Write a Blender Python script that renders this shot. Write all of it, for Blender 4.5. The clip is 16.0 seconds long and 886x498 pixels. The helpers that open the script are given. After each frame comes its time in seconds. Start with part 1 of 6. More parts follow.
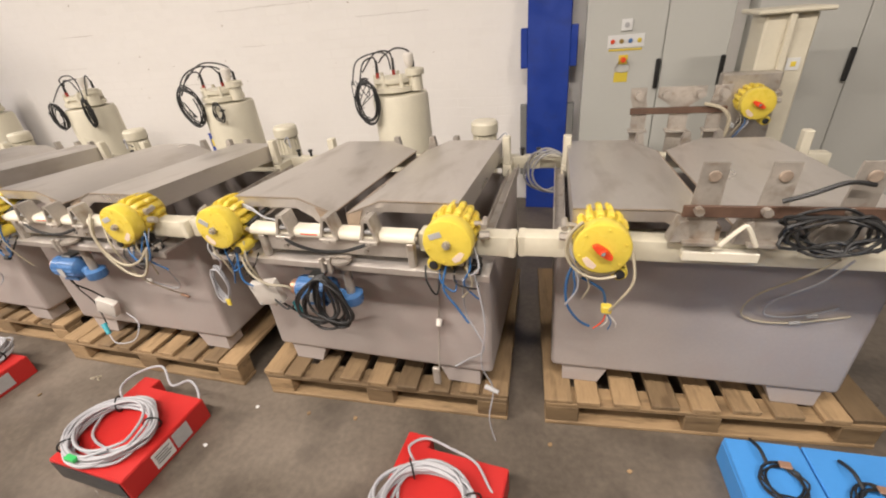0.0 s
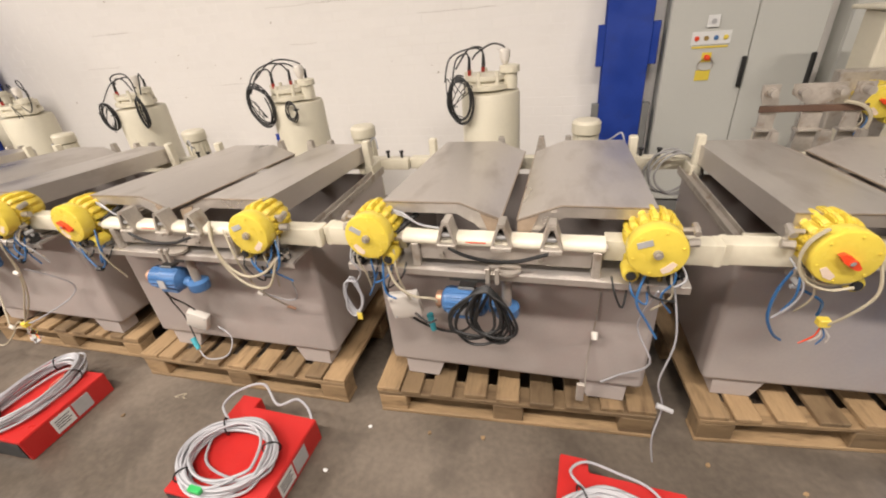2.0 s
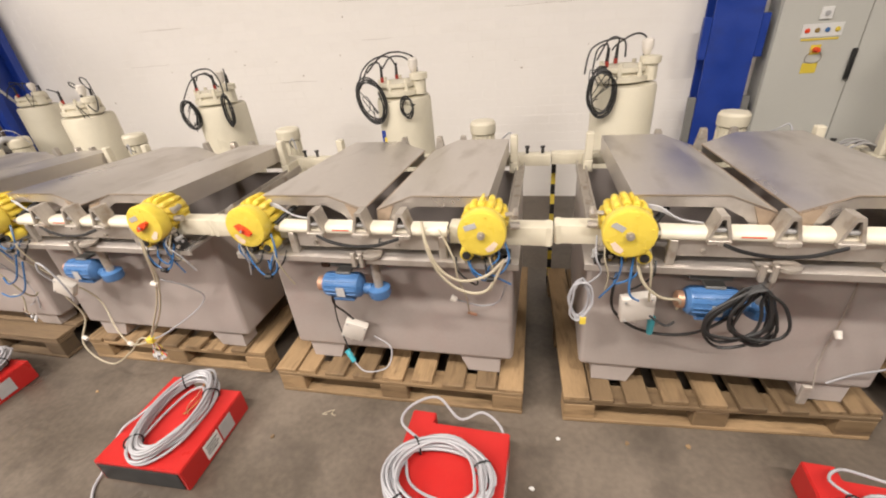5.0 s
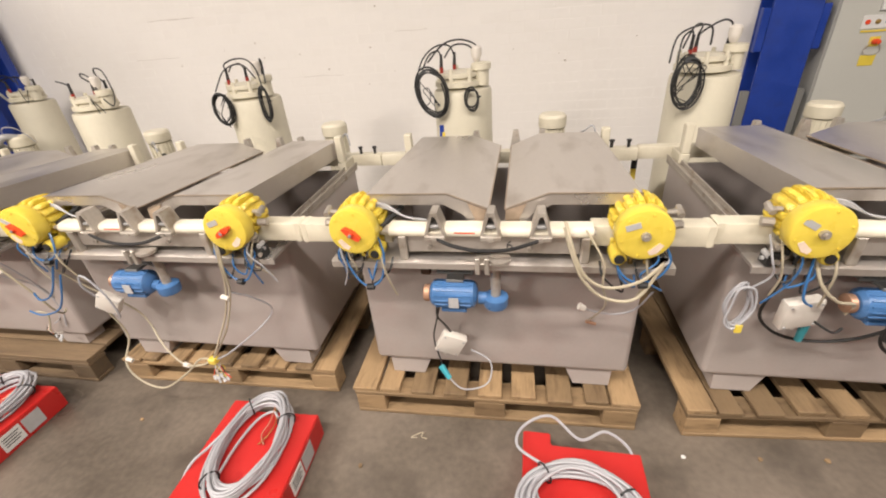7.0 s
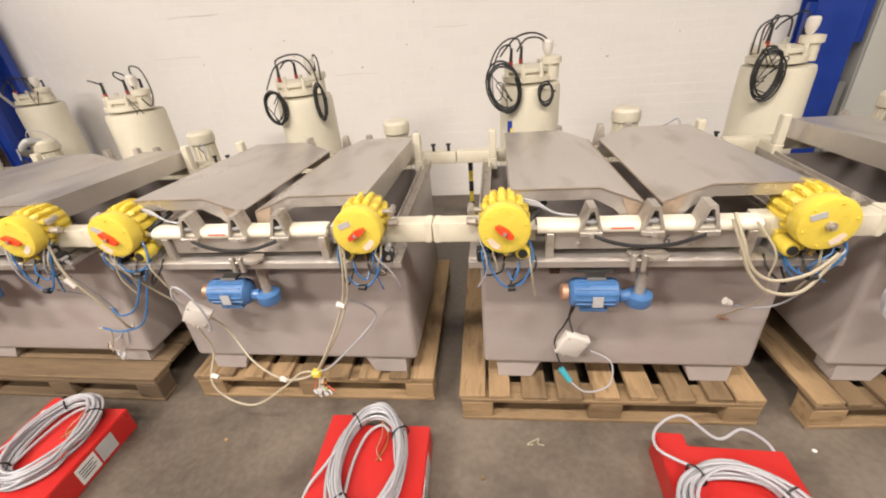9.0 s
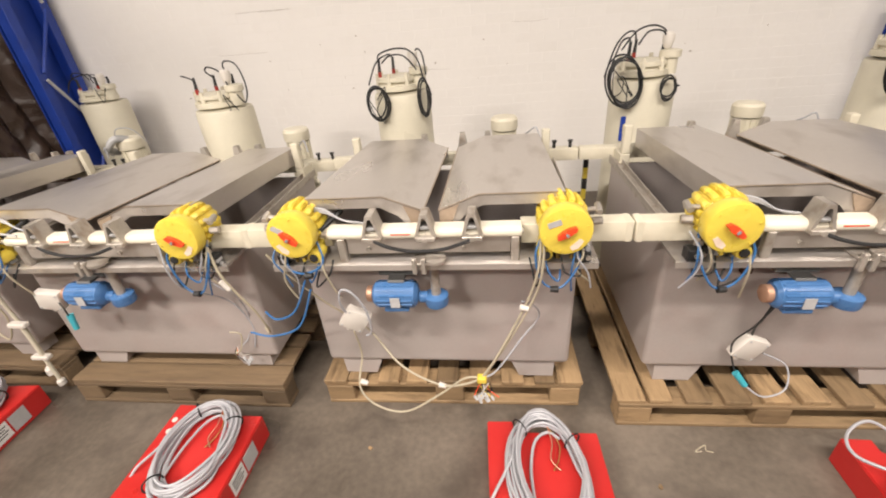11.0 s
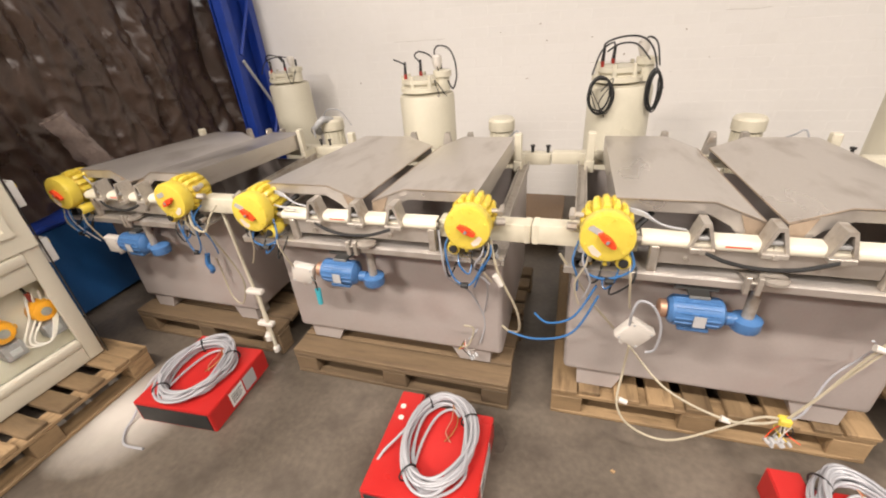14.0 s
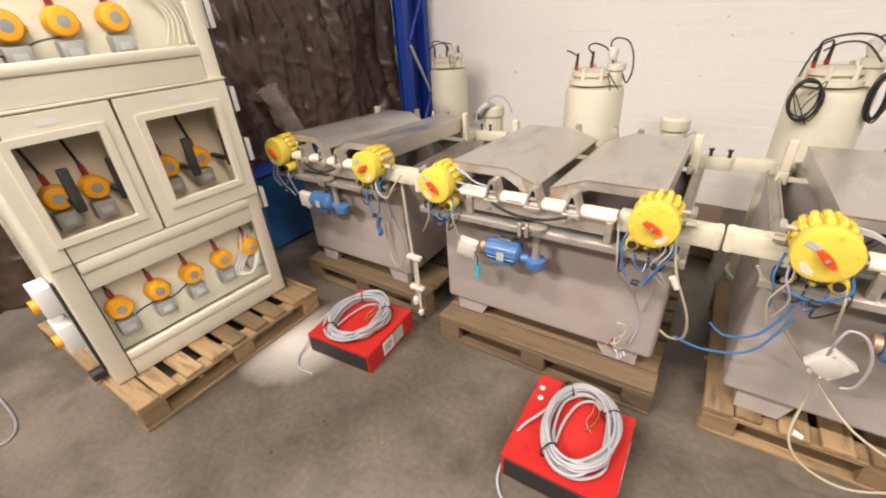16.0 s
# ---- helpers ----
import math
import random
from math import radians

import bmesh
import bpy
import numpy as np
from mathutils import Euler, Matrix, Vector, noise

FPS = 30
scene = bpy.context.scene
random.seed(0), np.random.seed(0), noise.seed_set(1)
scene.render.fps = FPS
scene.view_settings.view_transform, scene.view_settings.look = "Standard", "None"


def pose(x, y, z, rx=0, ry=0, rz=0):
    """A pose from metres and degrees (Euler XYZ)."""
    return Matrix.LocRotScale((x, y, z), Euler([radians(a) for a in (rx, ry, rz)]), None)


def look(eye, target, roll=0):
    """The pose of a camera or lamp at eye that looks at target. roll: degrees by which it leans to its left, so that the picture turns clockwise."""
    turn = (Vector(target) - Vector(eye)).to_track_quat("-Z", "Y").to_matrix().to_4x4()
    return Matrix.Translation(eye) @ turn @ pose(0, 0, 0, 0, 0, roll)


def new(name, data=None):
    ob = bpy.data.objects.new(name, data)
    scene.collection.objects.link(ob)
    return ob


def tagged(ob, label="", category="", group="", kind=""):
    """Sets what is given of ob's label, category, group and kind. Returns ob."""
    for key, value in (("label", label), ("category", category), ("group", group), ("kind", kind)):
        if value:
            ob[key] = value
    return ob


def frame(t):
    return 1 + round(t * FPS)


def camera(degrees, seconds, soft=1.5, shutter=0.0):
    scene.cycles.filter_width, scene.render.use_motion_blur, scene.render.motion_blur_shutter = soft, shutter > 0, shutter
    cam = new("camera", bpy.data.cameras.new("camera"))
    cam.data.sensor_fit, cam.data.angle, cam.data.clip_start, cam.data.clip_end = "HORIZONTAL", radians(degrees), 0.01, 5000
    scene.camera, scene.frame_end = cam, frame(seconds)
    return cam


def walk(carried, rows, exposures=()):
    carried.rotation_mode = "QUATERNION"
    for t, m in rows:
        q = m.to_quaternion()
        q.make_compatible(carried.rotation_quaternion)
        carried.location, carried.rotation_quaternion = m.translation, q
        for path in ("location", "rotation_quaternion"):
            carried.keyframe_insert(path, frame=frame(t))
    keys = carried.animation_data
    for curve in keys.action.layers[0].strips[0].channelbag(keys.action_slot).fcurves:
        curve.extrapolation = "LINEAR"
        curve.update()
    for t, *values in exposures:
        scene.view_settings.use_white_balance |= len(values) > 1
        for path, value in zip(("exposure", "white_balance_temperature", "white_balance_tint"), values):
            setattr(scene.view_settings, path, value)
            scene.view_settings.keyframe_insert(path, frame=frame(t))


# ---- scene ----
cam = camera(93.2, 16.0, soft=2.0)
PATH = [
    (0, (0.337, -1.053, 1.56), (-0.222, 0.596, 0.575), -5.7),
    (0.5, (0.207, -1.051, 1.562), (-0.342, 0.601, 0.579), -5.6),
    (1, (0.053, -1.064, 1.568), (-0.485, 0.593, 0.586), -5.6),
    (1.5, (-0.119, -1.087, 1.576), (-0.651, 0.572, 0.595), -5.5),
    (2, (-0.266, -1.096, 1.571), (-0.79, 0.567, 0.589), -5.5),
    (2.5, (-0.403, -1.099, 1.571), (-0.919, 0.565, 0.588), -5.5),
    (3, (-0.536, -1.135, 1.569), (-1.047, 0.532, 0.588), -5.5),
    (3.5, (-0.69, -1.18, 1.574), (-1.187, 0.492, 0.595), -5.4),
    (4, (-0.843, -1.199, 1.575), (-1.327, 0.477, 0.597), -5.4),
    (6.5, (-1.516, -1.178, 1.551), (-1.893, 0.524, 0.57), -5.1),
    (7, (-1.647, -1.134, 1.535), (-2.004, 0.571, 0.553), -4.9),
    (7.5, (-1.768, -1.125, 1.532), (-2.107, 0.585, 0.552), -4.8),
    (8, (-1.895, -1.156, 1.527), (-2.192, 0.564, 0.552), -4.9),
    (10.5, (-2.666, -1.121, 1.537), (-2.916, 0.598, 0.547), -5.0),
    (11, (-2.824, -1.149, 1.544), (-3.074, 0.573, 0.559), -5.0),
    (11.5, (-2.96, -1.163, 1.552), (-3.209, 0.558, 0.563), -4.9),
    (12, (-3.11, -1.123, 1.537), (-3.364, 0.594, 0.544), -4.8),
    (12.5, (-3.261, -1.09, 1.535), (-3.55, 0.626, 0.548), -4.8),
    (13, (-3.403, -1.106, 1.536), (-3.764, 0.596, 0.549), -4.6),
    (13.5, (-3.507, -1.141, 1.553), (-3.959, 0.539, 0.566), -4.6),
    (14, (-3.588, -1.175, 1.559), (-4.152, 0.472, 0.573), -4.6),
    (14.5, (-3.656, -1.225, 1.563), (-4.333, 0.379, 0.578), -4.3),
    (15, (-3.71, -1.265, 1.572), (-4.494, 0.286, 0.583), -4.1),
    (15.5, (-3.757, -1.315, 1.587), (-4.645, 0.175, 0.59), -4.1),
    (16, (-3.792, -1.366, 1.59), (-4.777, 0.062, 0.595), -3.9),
]
walk(cam, [(t, look(eye, target, roll)) for t, eye, target, roll in PATH])

# ---- world and light ----
world = bpy.data.worlds.new("hall_air")
scene.world = world
world.use_nodes = True
world.node_tree.nodes["Background"].inputs[0].default_value = (1.0, 0.9, 0.78, 1)
world.node_tree.nodes["Background"].inputs[1].default_value = 0.008
scene.view_settings.exposure = 0.0
LAMP_POWER = 166.0
LAMP_TINT = (1.0, 0.90, 0.825)
LAMPS = [  # x, y, share of the power
    (-8.2, -2.1, 1.30), (-5.2, -2.1, 0.85), (-2.5, -2.1, 0.90), (0.2, -2.1, 0.95), (2.9, -2.1, 0.85),
    (-6.4, -4.6, 2.30), (-1.6, -5.0, 0.55)]
CEILING = 4.6

# ---- materials ----
def material(name, base, rough=0.5, metal=0.0, spread=0.12, scale=3.0, grain=60.0, bump=0.1, dirt=None, dirt_amount=0.0,
             stretch=(1, 1, 1), random_amount=0.0, coat=0.0, rough_spread=0.15):
    """A painted, metal or plastic surface: broad patches, fine grain, stains, relief."""
    m = bpy.data.materials.new(name)
    m.use_nodes = True
    n, l = m.node_tree.nodes, m.node_tree.links
    shader = n["Principled BSDF"]
    shader.inputs["Metallic"].default_value = metal
    shader.inputs["Coat Weight"].default_value = coat
    where = n.new("ShaderNodeTexCoord")
    fit = n.new("ShaderNodeMapping")
    fit.inputs["Scale"].default_value = stretch
    l.new(where.outputs["Object"], fit.inputs["Vector"])
    info = n.new("ShaderNodeObjectInfo")
    shift = n.new("ShaderNodeVectorMath")
    shift.operation = "MULTIPLY_ADD"
    shift.inputs[1].default_value = (17.0, 31.0, 23.0)
    l.new(info.outputs["Random"], shift.inputs[0])
    l.new(fit.outputs["Vector"], shift.inputs[2])

    def noise_of(s, detail=4.0):
        t = n.new("ShaderNodeTexNoise")
        t.inputs["Scale"].default_value = s
        t.inputs["Detail"].default_value = detail
        l.new(shift.outputs[0], t.inputs["Vector"])
        return t

    broad, fine = noise_of(scale), noise_of(grain, 3.0)
    total = n.new("ShaderNodeMath")
    total.operation = "MULTIPLY_ADD"
    total.inputs[1].default_value = 0.4
    l.new(fine.outputs["Fac"], total.inputs[0])
    l.new(broad.outputs["Fac"], total.inputs[2])
    ramp = n.new("ShaderNodeMapRange")
    ramp.inputs[1].default_value, ramp.inputs[2].default_value = 0.4, 1.0
    ramp.inputs[3].default_value, ramp.inputs[4].default_value = 1.0 - spread, 1.0 + spread
    l.new(total.outputs[0], ramp.inputs[0])
    tone = n.new("ShaderNodeVectorMath")
    tone.operation = "SCALE"
    tone.inputs[0].default_value = base
    l.new(ramp.outputs[0], tone.inputs["Scale"])
    out = tone.outputs[0]
    if random_amount:
        vary = n.new("ShaderNodeMapRange")
        vary.inputs[3].default_value, vary.inputs[4].default_value = 1.0 - random_amount, 1.0 + random_amount
        l.new(info.outputs["Random"], vary.inputs[0])
        again = n.new("ShaderNodeVectorMath")
        again.operation = "SCALE"
        l.new(out, again.inputs[0])
        l.new(vary.outputs[0], again.inputs["Scale"])
        out = again.outputs[0]
    if dirt:
        spots = noise_of(scale * 2.3, 8.0)
        cut = n.new("ShaderNodeMapRange")
        cut.inputs[1].default_value, cut.inputs[2].default_value = 0.52, 0.72
        cut.inputs[3].default_value, cut.inputs[4].default_value = 0.0, dirt_amount
        l.new(spots.outputs["Fac"], cut.inputs[0])
        mix = n.new("ShaderNodeMix")
        mix.data_type = "RGBA"
        l.new(cut.outputs[0], mix.inputs["Factor"])
        l.new(out, mix.inputs["A"])
        mix.inputs["B"].default_value = (*dirt, 1)
        out = mix.outputs["Result"]
    l.new(out, shader.inputs["Base Color"])
    gloss = n.new("ShaderNodeMapRange")
    gloss.inputs[1].default_value, gloss.inputs[2].default_value = 0.3, 0.7
    gloss.inputs[3].default_value, gloss.inputs[4].default_value = max(rough - rough_spread, 0.03), min(rough + rough_spread, 1)
    l.new(broad.outputs["Fac"], gloss.inputs[0])
    l.new(gloss.outputs[0], shader.inputs["Roughness"])
    if bump:
        rise = n.new("ShaderNodeBump")
        rise.inputs["Strength"].default_value = bump
        rise.inputs["Distance"].default_value = 0.004
        l.new(fine.outputs["Fac"], rise.inputs["Height"])
        l.new(rise.outputs[0], shader.inputs["Normal"])
    return m


def glass_material(name, tint=(0.95, 0.97, 0.95)):
    m = bpy.data.materials.new(name)
    m.use_nodes = True
    shader = m.node_tree.nodes["Principled BSDF"]
    shader.inputs["Base Color"].default_value = (*tint, 1)
    shader.inputs["Transmission Weight"].default_value = 1.0
    shader.inputs["Roughness"].default_value = 0.02
    shader.inputs["IOR"].default_value = 1.2
    return m


WALL = material("white_wall_paint", (0.82, 0.79, 0.75), 0.7, spread=0.022, scale=1.2, grain=22, bump=0.4, dirt=(0.66, 0.61, 0.55), dirt_amount=0.14)
HALL = material("dark_hall_paint", (0.10, 0.093, 0.086), 0.8, spread=0.08)
CONCRETE = material("concrete_floor", (0.130, 0.107, 0.084), 0.45, spread=0.5, scale=1.9, grain=38, bump=0.2, dirt=(0.062, 0.050, 0.040), dirt_amount=0.7, rough_spread=0.18)
TANK = material("grey_plastic", (0.415, 0.37, 0.345), 0.5, spread=0.08, scale=2.5, grain=90, bump=0.06, dirt=(0.40, 0.31, 0.28), dirt_amount=0.3)
TANK_IN = material("grey_plastic_inside", (0.32, 0.31, 0.30), 0.5, spread=0.1)
CREAM = material("cream_plastic", (0.64, 0.595, 0.47), 0.45, spread=0.07, scale=4, dirt=(0.45, 0.40, 0.30), dirt_amount=0.25, bump=0.05)
BEIGE = material("filter_plastic", (0.62, 0.58, 0.46), 0.42, spread=0.05, scale=3, dirt=(0.45, 0.41, 0.33), dirt_amount=0.2, bump=0.03)
IVORY = material("ivory_roller", (0.71, 0.665, 0.545), 0.4, spread=0.05, bump=0.03)
STEEL = material("brushed_stainless", (0.63, 0.59, 0.55), 0.40, metal=0.78, spread=0.06, scale=4, grain=90, bump=0.03, stretch=(1, 0.35, 1), dirt=(0.36, 0.31, 0.26), dirt_amount=0.5)
STEEL_RAW = material("stained_steel", (0.46, 0.42, 0.37), 0.5, metal=0.55, spread=0.2, scale=8, grain=90, dirt=(0.22, 0.15, 0.09), dirt_amount=0.6)
RUST = material("rusted_bar", (0.10, 0.055, 0.035), 0.7, spread=0.3, scale=12, bump=0.3)
HEAT_TINT = material("heat_tinted_edge", (0.40, 0.31, 0.23), 0.45, metal=0.4, spread=0.25, scale=14)
PINK_LABEL = material("faded_label", (0.72, 0.58, 0.46), 0.6, spread=0.1, scale=30)
RUST_RING = material("rust_stain", (0.27, 0.21, 0.16), 0.65, spread=0.3, scale=30)
YELLOW = material("yellow_enamel", (0.72, 0.56, 0.075), 0.32, spread=0.07, scale=9, grain=80, bump=0.05, dirt=(0.55, 0.40, 0.04), dirt_amount=0.3)
RED_KNOB = material("red_knob", (0.75, 0.07, 0.02), 0.4, spread=0.08)
DARK_RED = material("dark_red_plug", (0.30, 0.025, 0.015), 0.45, spread=0.08)
RED = material("red_sheet_metal", (0.47, 0.02, 0.018), 0.42, spread=0.06, scale=4, bump=0.03, dirt=(0.5, 0.03, 0.02), dirt_amount=0.25)
BLUE_MOTOR = material("blue_motor_paint", (0.065, 0.165, 0.36), 0.34, spread=0.12, scale=12, dirt=(0.03, 0.09, 0.22), dirt_amount=0.3)
BLUE_STEEL = material("blue_column_paint", (0.012, 0.045, 0.30), 0.45, spread=0.15, scale=5, dirt=(0.02, 0.03, 0.12), dirt_amount=0.3)
BLUE_BOX = material("light_blue_paint", (0.06, 0.27, 0.66), 0.45, spread=0.06, scale=3)
BLUE_HOSE = material("blue_hose", (0.04, 0.14, 0.33), 0.35, spread=0.05)
COPPER = material("copper_end", (0.50, 0.30, 0.20), 0.45, metal=0.6, spread=0.1)
BLACK = material("black_rubber", (0.018, 0.018, 0.018), 0.5, spread=0.2)
GREY_CABLE = material("grey_cable", (0.38, 0.38, 0.40), 0.45, spread=0.08, grain=40)
CREAM_CABLE = material("cream_cable", (0.42, 0.37, 0.27), 0.45, spread=0.08)
WHITE = material("white_plastic", (0.66, 0.62, 0.56), 0.45, spread=0.04)
BRASS = material("dull_brass", (0.42, 0.29, 0.10), 0.4, metal=0.7, spread=0.15, scale=20)
BLACK_SHEEN = material("dark_cable", (0.06, 0.055, 0.05), 0.4, spread=0.2)
TEAL = material("teal_plug", (0.05, 0.35, 0.42), 0.4, spread=0.06)
GREEN = material("green_plug", (0.05, 0.45, 0.12), 0.4, spread=0.06)
LABEL = material("label_paper", (0.70, 0.70, 0.68), 0.5, spread=0.06)
LABEL_GREY = material("metal_plate_label", (0.42, 0.42, 0.42), 0.45, spread=0.12, scale=20)
INK = material("label_ink", (0.06, 0.06, 0.06), 0.6, spread=0.05)
CABINET = material("grey_cabinet_paint", (0.50, 0.50, 0.46), 0.5, spread=0.03, scale=2, bump=0.03)
CABINET_DARK = material("cabinet_plinth_paint", (0.20, 0.20, 0.19), 0.5, spread=0.06)
WHITE_CAB = material("white_polypropylene", (0.70, 0.66, 0.54), 0.4, spread=0.04, scale=3, bump=0.03)
DETECTOR = material("orange_detector", (0.72, 0.32, 0.012), 0.4, spread=0.06)
DETECTOR_GREY = material("detector_grey", (0.27, 0.265, 0.26), 0.4, spread=0.1)
TARP = material("brown_tarpaulin", (0.060, 0.037, 0.027), 0.34, spread=0.35, scale=5, grain=60, bump=0.4)
PLASTIC_WRAP = material("brown_wrap", (0.20, 0.155, 0.135), 0.14, spread=0.3, scale=9, bump=0.3)
WOOD = material("pallet_wood", (0.255, 0.170, 0.088), 0.75, spread=0.26, scale=4, grain=45, bump=0.35, stretch=(3.2, 0.6, 3.2), random_amount=0.5, dirt=(0.07, 0.040, 0.018), dirt_amount=0.65)
WOOD_X = material("pallet_wood_across", (0.255, 0.170, 0.088), 0.75, spread=0.26, scale=4, grain=45, bump=0.35, stretch=(0.6, 3.2, 3.2), random_amount=0.4, dirt=(0.07, 0.040, 0.018), dirt_amount=0.65)
OLD_WOOD = material("old_pallet_wood", (0.155, 0.105, 0.058), 0.8, spread=0.3, scale=5, grain=55, bump=0.35, stretch=(0.5, 6, 6), random_amount=0.4, dirt=(0.09, 0.06, 0.04), dirt_amount=0.5)
OLD_WOOD_Y = material("old_pallet_wood_across", (0.155, 0.105, 0.058), 0.8, spread=0.3, scale=5, grain=55, bump=0.35, stretch=(6, 0.5, 6), random_amount=0.4, dirt=(0.09, 0.06, 0.04), dirt_amount=0.5)
GLASS = glass_material("clear_acrylic")
SMOKED = glass_material("tinted_acrylic", (0.82, 0.78, 0.73))
GLOW = bpy.data.materials.new("lamp_glow")
GLOW.use_nodes = True
GLOW.node_tree.nodes["Principled BSDF"].inputs["Emission Color"].default_value = (1.0, 0.9, 0.75, 1)
GLOW.node_tree.nodes["Principled BSDF"].inputs["Emission Strength"].default_value = 6.0

# pale patch in the floor colour beside the white cabinet, fading outwards
nodes, links = CONCRETE.node_tree.nodes, CONCRETE.node_tree.links
shader = nodes["Principled BSDF"]
under = shader.inputs["Base Color"].links[0].from_socket
spot = nodes.new("ShaderNodeTexCoord")
far = nodes.new("ShaderNodeVectorMath")
far.operation = "DISTANCE"
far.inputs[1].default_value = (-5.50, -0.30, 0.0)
squash = nodes.new("ShaderNodeVectorMath")
squash.operation = "MULTIPLY_ADD"
squash.inputs[1].default_value = (0.10, 0.10, 0.0)
cloud = nodes.new("ShaderNodeTexNoise")
cloud.inputs["Scale"].default_value = 7.0
cloud.inputs["Detail"].default_value = 6.0
links.new(spot.outputs["Object"], cloud.inputs["Vector"])
links.new(cloud.outputs["Color"], squash.inputs[0])
links.new(spot.outputs["Object"], squash.inputs[2])
links.new(squash.outputs[0], far.inputs[0])
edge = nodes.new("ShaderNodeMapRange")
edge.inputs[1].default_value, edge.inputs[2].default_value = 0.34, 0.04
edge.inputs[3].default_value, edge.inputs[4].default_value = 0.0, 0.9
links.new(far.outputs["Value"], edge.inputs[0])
pale_patch = nodes.new("ShaderNodeMix")
pale_patch.data_type = "RGBA"
pale_patch.inputs["B"].default_value = (0.62, 0.58, 0.52, 1)
links.new(edge.outputs[0], pale_patch.inputs["Factor"])
links.new(under, pale_patch.inputs["A"])
links.new(pale_patch.outputs["Result"], shader.inputs["Base Color"])

# ---- mesh tools ----
def box(bm, x0, x1, y0, y1, z0, z1, bevel=0.0, segs=1):
    made = bmesh.ops.create_cube(bm, size=1.0)["verts"]
    bmesh.ops.scale(bm, vec=(x1 - x0, y1 - y0, z1 - z0), verts=made)
    bmesh.ops.translate(bm, vec=((x0 + x1) / 2, (y0 + y1) / 2, (z0 + z1) / 2), verts=made)
    if bevel:
        edges = list({e for v in made for e in v.link_edges})
        bmesh.ops.bevel(bm, geom=edges, offset=bevel, segments=segs, affect="EDGES", profile=0.5)
    return bm


def rod(bm, p, q, r, r2=None, seg=16, caps=True):
    """A cylinder or cone from p to q."""
    p, q = Vector(p), Vector(q)
    d = q - p
    m = Matrix.Translation((p + q) / 2) @ d.to_track_quat("Z", "Y").to_matrix().to_4x4()
    bmesh.ops.create_cone(bm, cap_ends=caps, segments=seg, radius1=r, radius2=r if r2 is None else r2, depth=d.length, matrix=m)
    return bm


def lathe(bm, profile, origin, axis="z", seg=24):
    """Turns (radius, height) pairs round an axis through origin."""
    rings = []
    for r, h in profile:
        ring = []
        for i in range(seg):
            a = 2 * math.pi * i / seg
            c, s = r * math.cos(a), r * math.sin(a)
            v = {"z": (c, s, h), "y": (c, h, s), "x": (h, c, s)}[axis]
            ring.append(bm.verts.new(Vector(v) + Vector(origin)))
        rings.append(ring)
    for a, b in zip(rings, rings[1:]):
        for i in range(seg):
            bm.faces.new((a[i], a[(i + 1) % seg], b[(i + 1) % seg], b[i]))
    for ring in (rings[0], rings[-1]):
        bm.faces.new(ring)
    bmesh.ops.recalc_face_normals(bm, faces=bm.faces)
    return bm


def smooth_line(points, steps=6, closed=False):
    pts = [Vector(p) for p in points]
    n = len(pts)
    out = []
    for i in range(n if closed else n - 1):
        a = pts[(i - 1) % n] if closed or i > 0 else pts[0]
        b, c = pts[i % n], pts[(i + 1) % n]
        d = pts[(i + 2) % n] if closed or i + 2 < n else pts[-1]
        for k in range(steps):
            t = k / steps
            out.append(0.5 * (2 * b + (c - a) * t + (2 * a - 5 * b + 4 * c - d) * t * t + (3 * b - a - 3 * c + d) * t ** 3))
    if not closed:
        out.append(pts[-1])
    return out


def hose(bm, points, r, seg=6, steps=6, closed=False):
    """A round cable through the points."""
    line = smooth_line(points, steps, closed)
    rings, n = [], len(line)
    side = None
    for i, p in enumerate(line):
        a = line[i - 1] if closed or i else line[0]
        b = line[(i + 1) % n] if closed or i + 1 < n else line[-1]
        d = (b - a)
        d = d.normalized() if d.length > 1e-9 else Vector((0, 0, 1))
        if side is None:
            side = d.orthogonal().normalized()
        side = side - d * side.dot(d)
        side = side.normalized() if side.length > 1e-6 else d.orthogonal().normalized()
        up = d.cross(side)
        rings.append([bm.verts.new(p + r * (math.cos(2 * math.pi * k / seg) * side + math.sin(2 * math.pi * k / seg) * up)) for k in range(seg)])
    pairs = list(zip(rings, rings[1:])) + ([(rings[-1], rings[0])] if closed else [])
    for a, b in pairs:
        for k in range(seg):
            bm.faces.new((a[k], a[(k + 1) % seg], b[(k + 1) % seg], b[k]))
    if not closed:
        bm.faces.new(rings[0]), bm.faces.new(rings[-1])
    return bm


def prism(bm, outline, axis, lo, hi):
    """An outline of (u, v) pairs drawn out along an axis from lo to hi."""
    def at(u, v, w):
        return {"x": (w, u, v), "y": (u, w, v), "z": (u, v, w)}[axis]
    a = [bm.verts.new(at(u, v, lo)) for u, v in outline]
    b = [bm.verts.new(at(u, v, hi)) for u, v in outline]
    n = len(outline)
    bm.faces.new(a), bm.faces.new(b)
    for i in range(n):
        bm.faces.new((a[i], a[(i + 1) % n], b[(i + 1) % n], b[i]))
    bmesh.ops.recalc_face_normals(bm, faces=bm.faces)
    return bm


